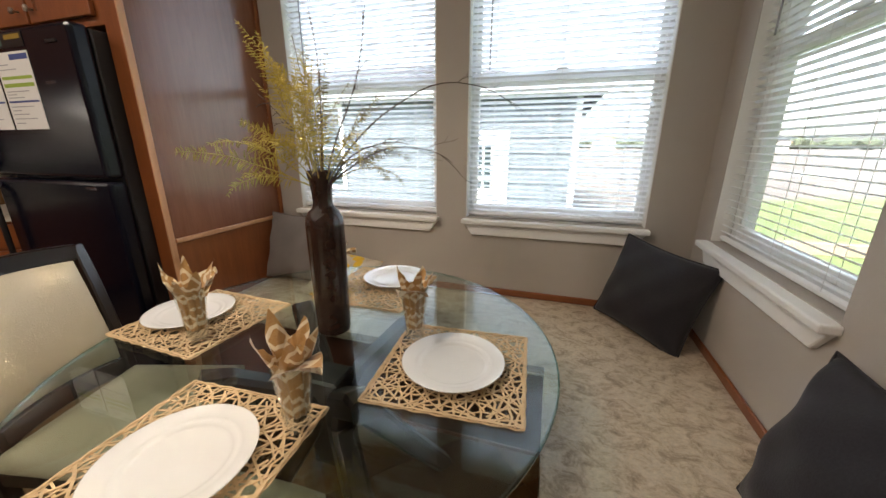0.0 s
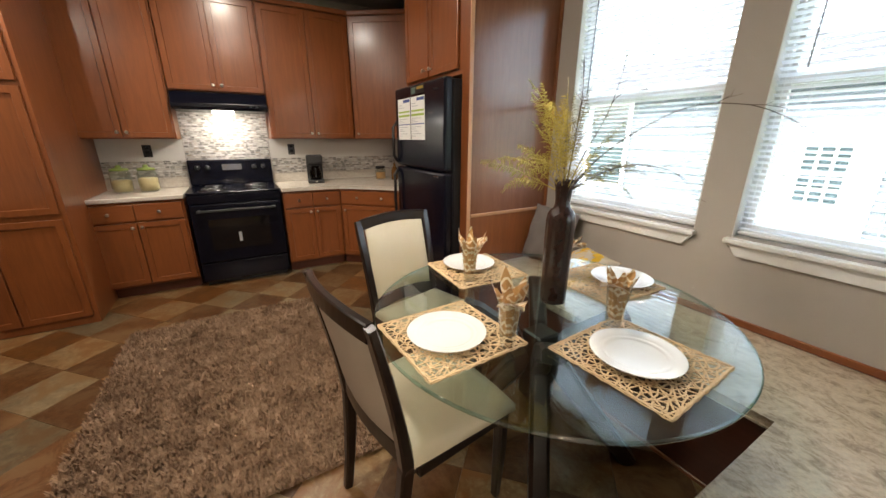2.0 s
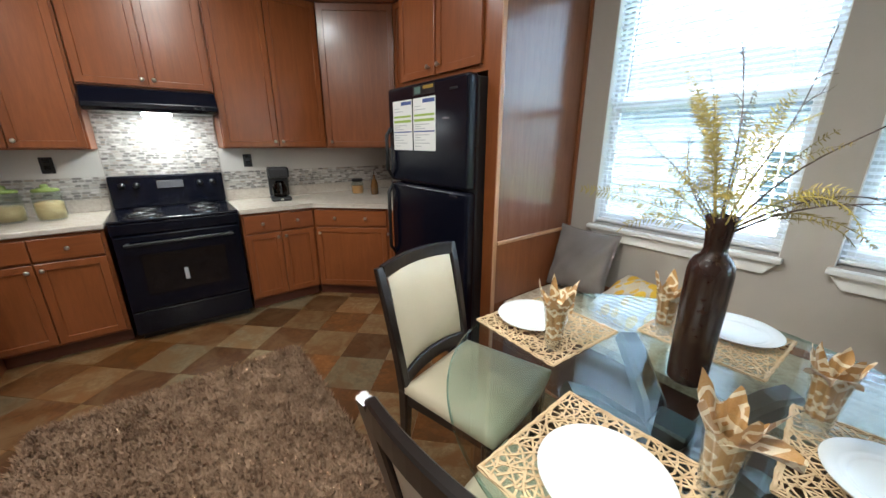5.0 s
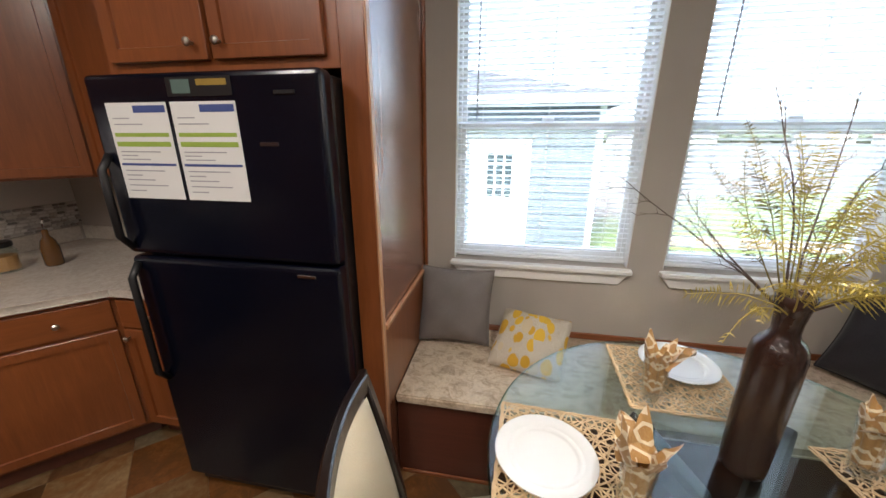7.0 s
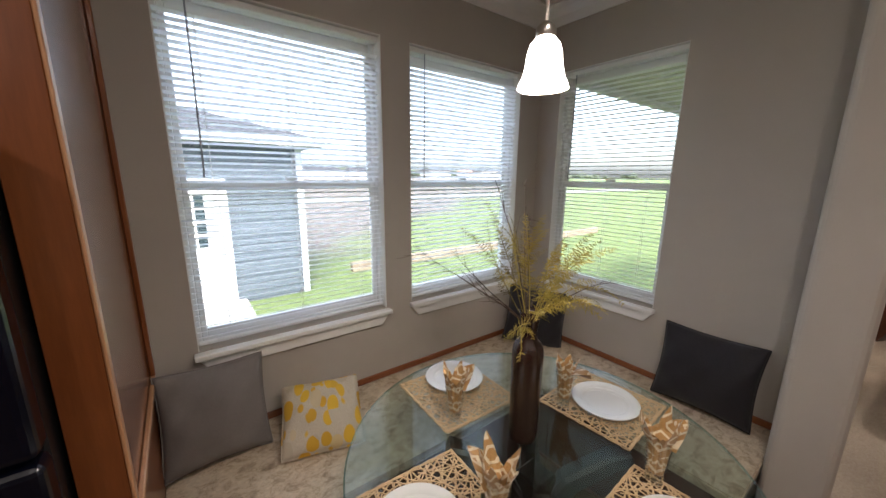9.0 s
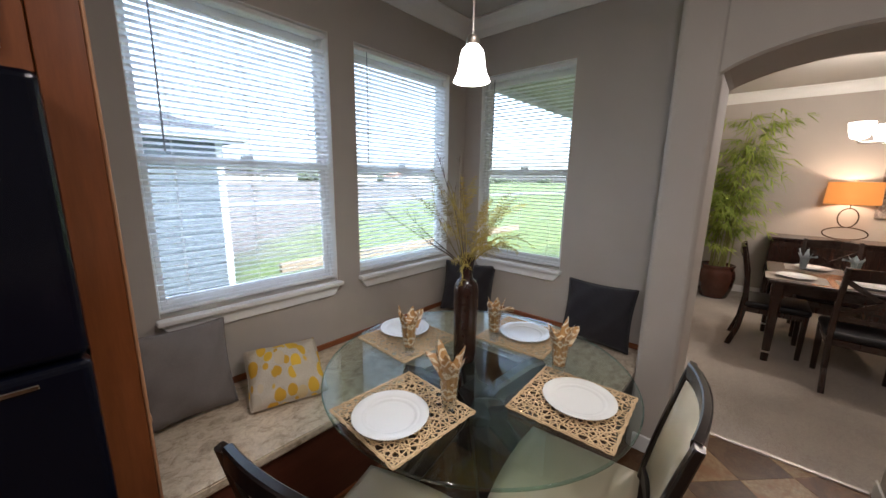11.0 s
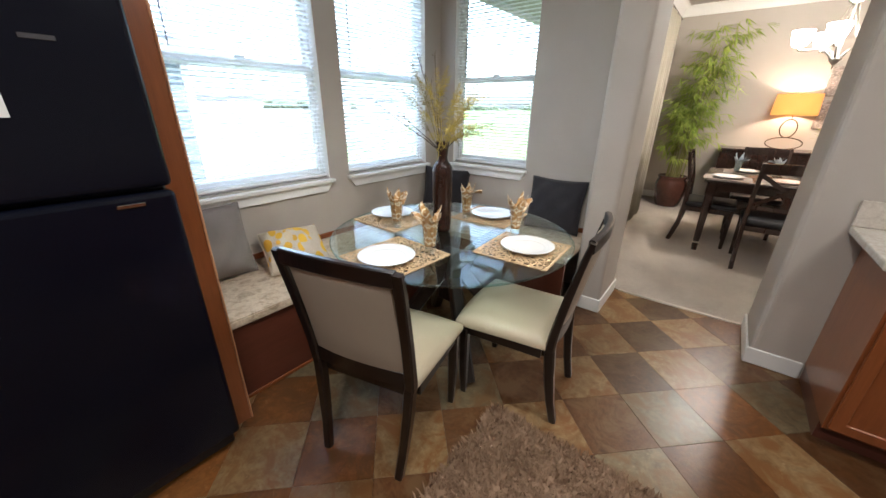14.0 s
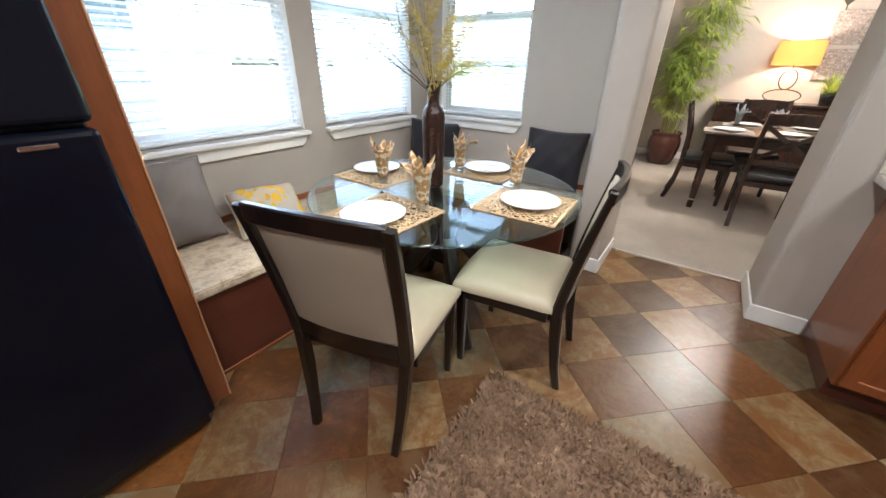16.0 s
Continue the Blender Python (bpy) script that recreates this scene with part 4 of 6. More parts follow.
def napkin_mesh(seed):
    """A cloth pleated into the glass, its corners standing up and fanning out over the rim."""
    rng = random.Random(seed)
    bm = bmesh.new()
    seg, rows = 64, 20
    base = rng.uniform(0, 6.28)
    peaks = [(base + k * 2 * math.pi / 5 + rng.uniform(-.25, .25), rng.uniform(.55, 1.0), rng.uniform(.35, 1.0)) for k in range(5)]
    g = []
    for j in range(rows + 1):
        v = j / rows
        row = []
        for k in range(seg):
            a = 2 * math.pi * k / seg
            pk, out = 0.0, 0.4
            for p, h, o in peaks:
                w = max(0, 1 - abs(((a - p + math.pi) % (2 * math.pi)) - math.pi) / .60)
                if h * w > pk:
                    pk, out = h * w, o
            ztop = .150 + .088 * pk
            z = .036 + (ztop - .036) * v
            pleat = .0022 * math.sin(a * 9 + v * 3) + .0012 * math.sin(a * 17)
            r = .0205 + (.034 - .0205) * min(1, z / .148) - .0035 + pleat
            if z > .146:
                u = (z - .146) / .088
                r += .043 * out * u ** .8 + .005 * math.sin(a * 7 + u * 4) * u
            row.append(bm.verts.new((r * math.cos(a), r * math.sin(a), z - (.012 * out * v if pk > .3 else 0))))
        g.append(row)
    for j in range(rows):
        for k in range(seg):
            q = (k + 1) % seg
            bm.faces.new((g[j][k], g[j][q], g[j + 1][q], g[j + 1][k]))
    bm.faces.new(g[0][::-1])
    # one broad corner spreading sideways from the rim
    n, lean = 8, base + .6
    ca, sa_ = math.cos(lean), math.sin(lean)
    f = []
    for j in range(n + 1):
        t = j / n
        half = .042 * (1 - t ** 1.6) + .002
        x = .006 + .092 * t
        z = .128 + .052 * t ** .7 - .020 * t * t
        f.append([bm.verts.new((x * ca - y * sa_, x * sa_ + y * ca, z + dz)) for y, dz in ((-half, .012 * t), (-half * .4, -.004), (half * .4, .002), (half, .016 * t))])
    for a, b in zip(f, f[1:]):
        for k in range(3):
            bm.faces.new((a[k], a[k + 1], b[k + 1], b[k]))
    return mesh_of("napkin", bm, NAPKIN, True)


def tumbler_mesh():
    prof = [(0, 0), (.0205, 0), (.023, .003), (.0365, .150), (.0358, .1515), (.035, .150), (.0218, .011), (.019, .009), (0, .009)]
    bm = lathe(prof, 36, cap=False)
    bmesh.ops.recalc_face_normals(bm, faces=bm.faces[:])
    return mesh_of("drinking_glass", bm, TUMBLER, True)


PLATE_ME, TUMBLER_ME = plate_mesh(), tumbler_mesh()
SET = (  # mat x, y, turn; plate x, y; glass x, y, napkin turn
    ((-.470, -.088, -3), (-.530, -.092), (-.350, -.207, 200)),
    ((.008, -.528, 3), (.018, -.545), (.165, -.400, 20)),
    ((.412, -.088, 4), (.412, -.100), (.262, .002, 120)),
    ((-.040, .345, -2), (.004, .420), (-.165, .205, 250)))
for i, ((mx, my, mr), (px, py), (gx, gy, gr)) in enumerate(SET):
    ob = holder("placemat", pose(mx, my, TZ + .0006, 0, 0, mr), "square open-weave straw placemat on the glass table", "placemat", "place settings")
    weave, border = placemat_mesh(i)
    wv, bd = new("weave", weave), new("plaited_border", border)
    wv.parent = bd.parent = ob
    tagged(wv, "interlaced straw strips", kind="stuff")
    tagged(bd, "plaited straw edge")
    ob = new("dinner_plate", PLATE_ME)
    ob.matrix_world = pose(px, py, TZ + .0085, 0, 0, mr)
    tagged(ob, "round white porcelain dinner plate on a placemat", "plate", "place settings")
    ob = new("drinking_glass", TUMBLER_ME)
    ob.matrix_world = pose(gx, gy, TZ + .0085) @ Matrix.Scale(1.12, 4)
    ob.visible_shadow = False
    tagged(ob, "clear straight drinking glass holding a napkin", "glass", "place settings")
    ob = new("napkin", napkin_mesh(i + 5))
    ob.matrix_world = pose(gx, gy, TZ + .0085, 0, 0, gr) @ Matrix.Scale(1.12, 4)
    tagged(ob, "gold and cream patterned napkin pleated into a glass", "napkin", "place settings")

VASEBROWN = plain("brown_lacquer", (0.032, 0.0135, 0.009), 0.25, vary=0.25, grain=40, relief=0.02, coat=0.2)
vase = holder("floor_vase", pose(-.012, -.012, TZ + .001), "tall dark brown bottle vase with a flared neck", "vase")
vp = [(0, 0), (.047, 0), (.050, .003), (.0515, .03), (.0535, .15), (.0555, .28), (.0555, .345), (.052, .368), (.043, .385), (.032, .395), (.0275, .41), (.0285, .435), (.033, .47), (.0385, .500),
      (.037, .501), (.0315, .471), (.0265, .435), (.0255, .41), (.026, .40), (0, .395)]
vb = lathe(vp, 40, cap=False)
bmesh.ops.recalc_face_normals(vb, faces=vb.faces[:])
part("body", vb, VASEBROWN, vase, smooth=True)
sa = radians(-48)
part("round_sticker", lathe([(0, 0), (.011, 0), (.011, .0006), (0, .0006)], 20, cap=False), plain("clear_sticker", (.45, .43, .40), .4, relief=0), vase, "small round pale sticker", m=pose(.0498 * math.cos(sa), .0498 * math.sin(sa), .055, 90, 0, math.degrees(sa) + 90))

# ---- stems in the vase ----
def leafy(name, dark, lite, glow=.3):
    """Thin dry leaf: every blade its own shade, some light passing through."""
    m, nd, ln, bs = nodes_of(name)
    geo = nd.new("ShaderNodeNewGeometry")
    c = ramp(nd, ln, geo.outputs["Random Per Island"], [(0, dark), (1, lite)])
    c = mix(nd, ln, .3, c, ramp(nd, ln, noise_tex(nd, ln, coords(nd, ln), 9, 3), [(.3, dark), (.7, lite)]))
    ln.new(c, bs.inputs["Base Color"])
    bs.inputs["Roughness"].default_value = .6
    tr, mx = nd.new("ShaderNodeBsdfTranslucent"), nd.new("ShaderNodeMixShader")
    ln.new(c, tr.inputs["Color"])
    mx.inputs[0].default_value = glow
    ln.new(bs.outputs[0], mx.inputs[1])
    ln.new(tr.outputs[0], mx.inputs[2])
    ln.new(mx.outputs[0], nd["Material Output"].inputs["Surface"])
    return m


FROND = leafy("dried_yellow_green", (0.36, 0.265, 0.035), (0.68, 0.56, 0.14))
FROND2 = leafy("dull_olive_leaf", (0.10, 0.075, 0.02), (0.32, 0.25, 0.06))
TWIG = plain("brown_twig", (0.07, 0.045, 0.03), 0.7, vary=0.3, relief=0.2)
bq = holder("dried_arrangement", pose(-.012, -.012, TZ + .45), "dried yellow-green fern fronds and bare twigs in a vase", "dried flowers")
rng = random.Random(11)


def arch_line(az, lean, length, droop, n=14, start=None, wild=.06):
    """A stem that rises from the neck and bends over."""
    curl = rng.uniform(-.045, .045)
    p, el = start or Vector((0.012 * math.cos(az), 0.012 * math.sin(az), 0)), radians(lean)
    pts = []
    for k in range(n + 1):
        pts.append(p.copy())
        p = p + Vector((math.sin(el) * math.cos(az), math.sin(el) * math.sin(az), math.cos(el))) * (length / n)
        el += radians(droop) / n * (0.4 + 1.2 * k / n) + rng.uniform(-wild, wild)
        az += curl + rng.uniform(-wild, wild) * 1.6
    return pts


def add_fern(bm, pts, start, pairs, leaf):
    """Rows of narrow pinnae on both sides of a stem, shorter towards the tip."""
    n = len(pts) - 1
    roll = rng.uniform(0, 6.28)
    for k in range(pairs):
        u = start + (1 - start) * (k + rng.uniform(-.2, .2)) / pairs
        u = min(max(u, 0), .999)
        i = min(int(u * n), n - 1)
        p = pts[i].lerp(pts[i + 1], u * n - i)
        d = (pts[i + 1] - pts[i]).normalized()
        flat = d.orthogonal().normalized()
        flat = flat * math.cos(roll) + d.cross(flat) * math.sin(roll)
        for sg in (-1, 1):
            if rng.random() < .08:
                continue
            L = leaf * (1 - .72 * (k / pairs) ** 1.4) * rng.uniform(.65, 1.15)
            o = (flat * sg + d * rng.uniform(.35, .75) + Vector((rng.uniform(-.3, .3), rng.uniform(-.3, .3), rng.uniform(-.35, .15)))).normalized()
            face = o.cross(d).normalized()
            w = face.cross(o).normalized() * rng.uniform(.0011, .0021)
            sag = Vector((0, 0, -.12 * L))
            mid, tip = p + o * L * .45, p + o * L + sag
            vs = [bm.verts.new(q) for q in (p - w * .3, p + w * .3, mid + w, tip, mid - w)]
            bm.faces.new(vs)
            for q in (.3, .55, .78):
                b = p.lerp(tip, q)
                for s2 in (-1, 1):
                    t2 = b + (o * .75 + w.normalized() * s2 * .8).normalized() * L * .24 * (1.1 - q)
                    e = face * .0006 + o * .0011
                    bm.faces.new([bm.verts.new(v) for v in (b - e, b + e, t2)])


def frond(az, lean, length, droop, mat, pairs=24, leaf=.05, start=.28, sprays=3):
    pairs, leaf = int(pairs * 1.35), leaf * .8
    pts = arch_line(az, lean, length, droop)
    bm = bmesh.new()
    add_tube(bm, pts, [.0021 - .0015 * k / len(pts) for k in range(len(pts))], 5)
    add_fern(bm, pts, start, pairs, leaf)
    for k in range(sprays):
        i = int(len(pts) * rng.uniform(.3, .75))
        sub = arch_line(az + rng.uniform(-1.1, 1.1), lean + rng.uniform(5, 38), length * rng.uniform(.26, .42), droop * .7, 7, pts[i].copy())
        add_tube(bm, sub, [.0012 - .0009 * j / len(sub) for j in range(len(sub))], 4)
        add_fern(bm, sub, .12, int(pairs * .5), leaf * .72)
    return part("frond", bm, mat, bq)


def twig(az, lean, length, droop, forks=6):
    pts = arch_line(az, lean, length, droop, 18, wild=.075)
    bm = bmesh.new()
    add_tube(bm, pts, [.0032 - .0024 * k / len(pts) for k in range(len(pts))], 5)
    for k in range(18 - 2 * forks, 18, 2):
        d = (pts[k] - pts[k - 1]).normalized()
        o = (d + Vector((rng.uniform(-1, 1), rng.uniform(-1, 1), rng.uniform(-.6, .8))) * .6).normalized()
        L = rng.uniform(.03, .10)
        q = [pts[k] + o * L * t + Vector((0, 0, -.02 * t * t)) for t in (0, .35, .7, 1)]
        add_tube(bm, q, [.0015, .0012, .0009, .0006], 4)
        for t in (1, 2, 3):
            e = (o + Vector((rng.uniform(-1, 1), rng.uniform(-1, 1), rng.uniform(-1, 1))) * .7).normalized()
            add_tube(bm, [q[t], q[t] + e * .022], [.0008, .0004], 3)
    return part("twig", bm, TWIG, bq, "bare brown twig")


A = lambda deg: radians(deg)
for az, lean, L, dr, pairs, leaf, sprays in ((205, 6, .42, 26, 24, .062, 3), (165, 12, .37, 20, 20, .058, 2), (250, 16, .37, 30, 22, .060, 3), (285, 9, .34, 44, 20, .058, 3),
                                             (312, 15, .40, 72, 22, .054, 4), (336, 34, .38, 104, 20, .046, 1), (298, 30, .28, 96, 20, .056, 4),
                                             (222, 60, .37, 36, 24, .060, 0), (238, 42, .30, 74, 18, .054, 2), (200, 62, .26, 78, 16, .050, 1), (262, 30, .26, 60, 18, .056, 2)):
    frond(A(az), lean, L, dr, FROND, pairs, leaf, .28, sprays)
for az, lean, L, dr, pairs, leaf, sprays in ((138, 18, .46, 8, 22, .044, 3), (128, 30, .40, -30, 18, .04, 3), (46, 42, .30, 108, 20, .044, 1), (18, 48, .27, 116, 18, .042, 1),
                                             (62, 26, .33, 40, 18, .044, 2), (345, 40, .32, 100, 18, .040, 1), (100, 10, .40, 20, 18, .04, 2)):
    frond(A(az), lean, L, dr, FROND2, pairs, leaf, .40, sprays)
for az, lean, L, dr, forks in ((45, 30, .82, 98, 3), (40, 46, .42, 92, 3), (70, 18, .52, 10, 5), (135, 54, .50, 6, 7), (152, 46, .38, 14, 6), (112, 14, .52, 8, 5), (345, 50, .38, 62, 3)):
    twig(A(az), lean, L, dr, forks)

# ---- cushions ----
def cloth(name, dark, lite, scale=350.0, sheen=0.3):
    m, nd, ln, bs = nodes_of(name)
    v = coords(nd, ln)
    a, b = noise_tex(nd, ln, v, scale, 3), noise_tex(nd, ln, v, 5.0, 4)
    c = mix(nd, ln, 0.45, ramp(nd, ln, a, [(0.3, dark), (0.7, lite)]), ramp(nd, ln, b, [(0.3, dark), (0.7, lite)]))
    ln.new(c, bs.inputs["Base Color"])
    bs.inputs["Roughness"].default_value, bs.inputs["Sheen Weight"].default_value = 0.85, sheen
    bump(nd, ln, a, bs, 0.35, 0.002)
    return m


GREYCLOTH = cloth("grey_linen", (0.15, 0.132, 0.122), (0.235, 0.21, 0.198), 350, .06)
NAVY = cloth("dark_navy_velvet", (0.009, 0.0082, 0.0112), (0.021, 0.019, 0.025), 200, 0.1)
PALECLOTH = cloth("oatmeal_linen", (0.40, 0.35, 0.28), (0.55, 0.50, 0.42))


def petal_cloth():
    m, nd, ln, bs = nodes_of("oatmeal_with_yellow_petals")
    v = coords(nd, ln, (1, 1, .55))
    vo = nd.new("ShaderNodeTexVoronoi")
    vo.inputs["Scale"].default_value, vo.inputs["Randomness"].default_value = 20.0, 0.8
    ln.new(v, vo.inputs["Vector"])
    dot = ramp(nd, ln, vo.outputs["Distance"], [(0.53, (1, 1, 1)), (0.57, (0, 0, 0))])
    hue = ramp(nd, ln, vo.outputs["Color"], [(0.30, (0.56, 0.32, 0.02)), (0.56, (0.68, 0.43, 0.03)), (0.62, (0.50, 0.44, 0.35)), (0.7, (0.46, 0.40, 0.31))])
    fine = noise_tex(nd, ln, v, 350, 3)
    ground = ramp(nd, ln, fine, [(0.3, (0.44, 0.38, 0.29)), (0.7, (0.56, 0.50, 0.41))])
    ln.new(mix(nd, ln, dot, ground, hue), bs.inputs["Base Color"])
    bs.inputs["Roughness"].default_value = 0.8
    bump(nd, ln, fine, bs, 0.3, 0.002)
    return m


PETALS = petal_cloth()


def cushion(name, m, w, h, thick, mat, label, seed, rounded=.02):
    """A square scatter cushion standing in its own xz plane, pinched at the corners."""
    rng_ = random.Random(seed)
    ph = [rng_.uniform(0, 6.28) for _ in range(6)]
    bm = bmesh.new()
    N = 26
    sides = []
    for sg in (1, -1):
        g = []
        for j in range(N + 1):
            row = []
            for k in range(N + 1):
                u, v = 2 * k / N - 1, 2 * j / N - 1
                pin = 1 - .085 * (1 - v * v) * abs(u) ** 3
                pin2 = 1 - .085 * (1 - u * u) * abs(v) ** 3
                fill = max(0, (1 - u * u) * (1 - v * v)) ** .56
                wr = .006 * math.sin(5 * u + 3 * v + ph[0]) * math.sin(4 * v + ph[1]) + .004 * math.sin(9 * u - 7 * v + ph[2])
                y = sg * (thick / 2 * fill + wr * min(1, 2.5 * fill)) + .008 * math.sin(2.2 * u + ph[3]) 
                rd = 1 - rounded * (u * v) ** 4
                x, z = u * w / 2 * pin * rd, h / 2 + v * h / 2 * pin2 * rd
                row.append(bm.verts.new((x, y, z)))
            g.append(row)
        for j in range(N):
            for k in range(N):
                q = (g[j][k], g[j][k + 1], g[j + 1][k + 1], g[j + 1][k])
                bm.faces.new(q[::-1] if sg > 0 else q)
        sides.append(g)
    bmesh.ops.remove_doubles(bm, verts=bm.verts[:], dist=.0004)
    c = holder(name, m, label, "cushion", "bench cushions")
    part("cover", bm, mat, c, smooth=True)
    rim = []
    for k in range(4 * N):
        e, t = divmod(k, N)
        t = 2 * t / N - 1
        u, v = ((t, -1), (1, t), (-t, 1), (-1, -t))[e]
        pin = 1 - .085 * (1 - v * v) * abs(u) ** 3
        pin2 = 1 - .085 * (1 - u * u) * abs(v) ** 3
        rd = 1 - rounded * (u * v) ** 4
        rim.append((u * w / 2 * pin * rd, .008 * math.sin(2.2 * u + ph[3]), h / 2 + v * h / 2 * pin2 * rd))
    part("piping", tube(rim + rim[:1], .0035, 5), mat, c)
    return c


zb = .470
cushion("throw_pillow", pose(-.925, .845, zb + .006, -17, 2, 3), .41, .43, .18, GREYCLOTH, "plain grey linen cushion leaning against the wall", 1)
cushion("throw_pillow", pose(-.555, .625, zb + .012, -62, -2, -17), .38, .37, .155, PETALS, "oatmeal cushion with yellow petals lying tilted on the bench", 2, .07)
cushion("throw_pillow", pose(1.02, .775, zb + .006, -16, 8, -44), .44, .42, .20, NAVY, "dark navy velvet cushion in the bench corner", 3)
cushion("throw_pillow", pose(1.14, -.235, zb + .006, -13, 0, -90), .46, .43, .20, NAVY, "dark navy velvet cushion leaning on the bench", 4)

# ---- pendant over the table ----
SHADEGLOW = glowing("lit_frosted_glass", (1, .93, .80), 1.7)
pd = holder("pendant_lamp", pose(-.185, -.14, 1.911), "lit white bell-shaped glass pendant on a nickel rod", "pendant lamp")
sp = [(.102, 0), (.098, .012), (.083, .04), (.073, .08), (.068, .12), (.058, .15), (.036, .172), (.030, .176), (.028, .172), (.054, .146), (.064, .12), (.069, .08), (.079, .04), (.098, .004)]
part("shade", lathe([(r * .62, z * .68) for r, z in sp], 40, cap=False), SHADEGLOW, pd, "frosted white glass bell", True)
part("holder_cap", lathe([(.0, .115), (.022, .115), (.025, .12), (.024, .137), (.018, .145), (.008, .152), (.0, .153)], 28, cap=False), NICKEL, pd, "brushed nickel cap", True)
part("rod", tube([(0, 0, .15), (0, 0, HC - 1.911 - .02)], .005, 10), NICKEL, pd)
part("canopy", lathe([(.062, HC - 1.911 - .001), (.060, HC - 1.911 - .015), (.03, HC - 1.911 - .028), (0, HC - 1.911 - .03)], 28, cap=False), NICKEL, pd, smooth=True)
lamp("pendant_bulb", "POINT", pose(-.185, -.14, 1.955), 1.5, WARM, .03)

# ---- things on the kitchen worktops ----
JAR = clear_glass("jar_glass", (.93, .96, .94))
PASTA = speckled("dry_pasta", [(.35, (.30, .20, .08)), (.5, (.52, .40, .20)), (.7, (.62, .52, .30))], 60, .6, 200, .3)
GREENLID = plain("green_leaf_lid", (.18, .24, .05), .5, vary=.3)


def jar(x, y, fill):
    j = holder("glass_jar", pose(x, y, .9035), "clear glass storage jar of dry pasta with a glass lid", "jar", "worktop jars")
    g = part("jar_body", lathe([(0, 0), (.070, 0), (.078, .008), (.080, .10), (.078, .17), (.066, .195), (.063, .195), (.074, .168), (.076, .10), (.074, .012), (0, .008)], 32, cap=False), JAR, j, smooth=True)
    g.visible_shadow = False
    bm = lathe([(0, .010), (.071, .013), (.072, fill), (.05, fill + .012), (0, fill + .008)], 24, cap=False)
    part("filling", bm, PASTA, j, "pale dry pasta", True)
    part("lid", lathe([(.068, .196), (.072, .20), (.066, .214), (.02, .222), (.022, .236), (.012, .246), (0, .247)], 28, cap=False), GREENLID, j, "olive lid with a round grip", True)
    return j


jar(-3.36, -2.03, .10)
jar(-3.33, -1.83, .12)


def coffee_maker():
    c = holder("coffee_maker", pose(-3.32, -.33, .9035, 0, 0, 82), "black drip coffee maker with a glass jug", "coffee maker")
    part("base", box((-.085, -.115, 0), (.085, .115, .035), .01, 2), BLACKMATT, c)
    part("tower", box((-.085, .035, .035), (.085, .115, .30), .012, 2), BLACKMATT, c)
    part("basket", box((-.085, -.105, .21), (.085, .04, .305), .016, 2), BLACKMATT, c)
    g = part("jug", lathe([(0, .037), (.058, .037), (.066, .06), (.066, .12), (.045, .165), (.046, .178), (.043, .178), (.042, .165), (.062, .118), (.062, .06), (0, .042)], 28, (0, -.035, 0), cap=False), clear_glass("smoked_glass", (.25, .2, .17)), c, "smoked glass jug", True)
    part("jug_handle", tube([(0, -.09, .155), (0, -.135, .15), (0, -.14, .10), (0, -.10, .07)], .007, 8), BLACKMATT, c)
    part("switch", box((-.015, -.117, .01), (.015, -.1145, .025), .001), CHROME, c)
    return c


coffee_maker()
# jars in the corner by the refrigerator
cj = holder("glass_jar", pose(-3.25, .42, .9035), "small glass jar of orange grain with a dark lid", "jar", "corner jars")
g = part("jar_body", lathe([(0, 0), (.06, 0), (.064, .008), (.064, .11), (.05, .13), (.047, .128), (.06, .108), (.06, .012), (0, .008)], 28, cap=False), JAR, cj, smooth=True)
g.visible_shadow = False
part("filling", lathe([(0, .01), (.058, .012), (.058, .085), (0, .09)], 24, cap=False), plain("orange_grain", (.42, .22, .08), .7, grain=150, relief=.5), cj, "orange grain")
part("lid", lathe([(.052, .131), (.056, .135), (.056, .155), (.05, .16), (0, .161)], 24, cap=False), BLACKMATT, cj, "dark lid")
bt = holder("oil_bottle", pose(-3.12, .55, .9035), "amber glass oil bottle with a steel pourer", "bottle")
part("bottle_body", lathe([(0, 0), (.035, 0), (.04, .01), (.04, .10), (.03, .14), (.014, .165), (.013, .20), (0, .20)], 24, cap=False), plain("amber_oil", (.12, .055, .015), .12, relief=0, coat=.5), bt, smooth=True)
part("pourer", tube([(0, 0, .20), (0, 0, .235), (.012, 0, .255)], .005, 8), CHROME, bt)

for y, z in ((-1.83, 1.26), (-.52, 1.26)):
    o = holder("wall_outlet", pose(XK + .0075, y, z, 0, 0, 90), "black wall outlet plate", "outlet", "kitchen outlets")
    part("plate", box((-.036, -.007, -.058), (.036, -.0005, .058), .003), BLACKMATT, o)
    for dz in (-.028, .02):
        part("socket", box((-.016, -.0095, dz), (.016, -.0072, dz + .026), .002), BLACK, o)

# ---- shaggy rug ----
RUGX, RUGY = (-2.15, -.335), (-1.93, -.625)


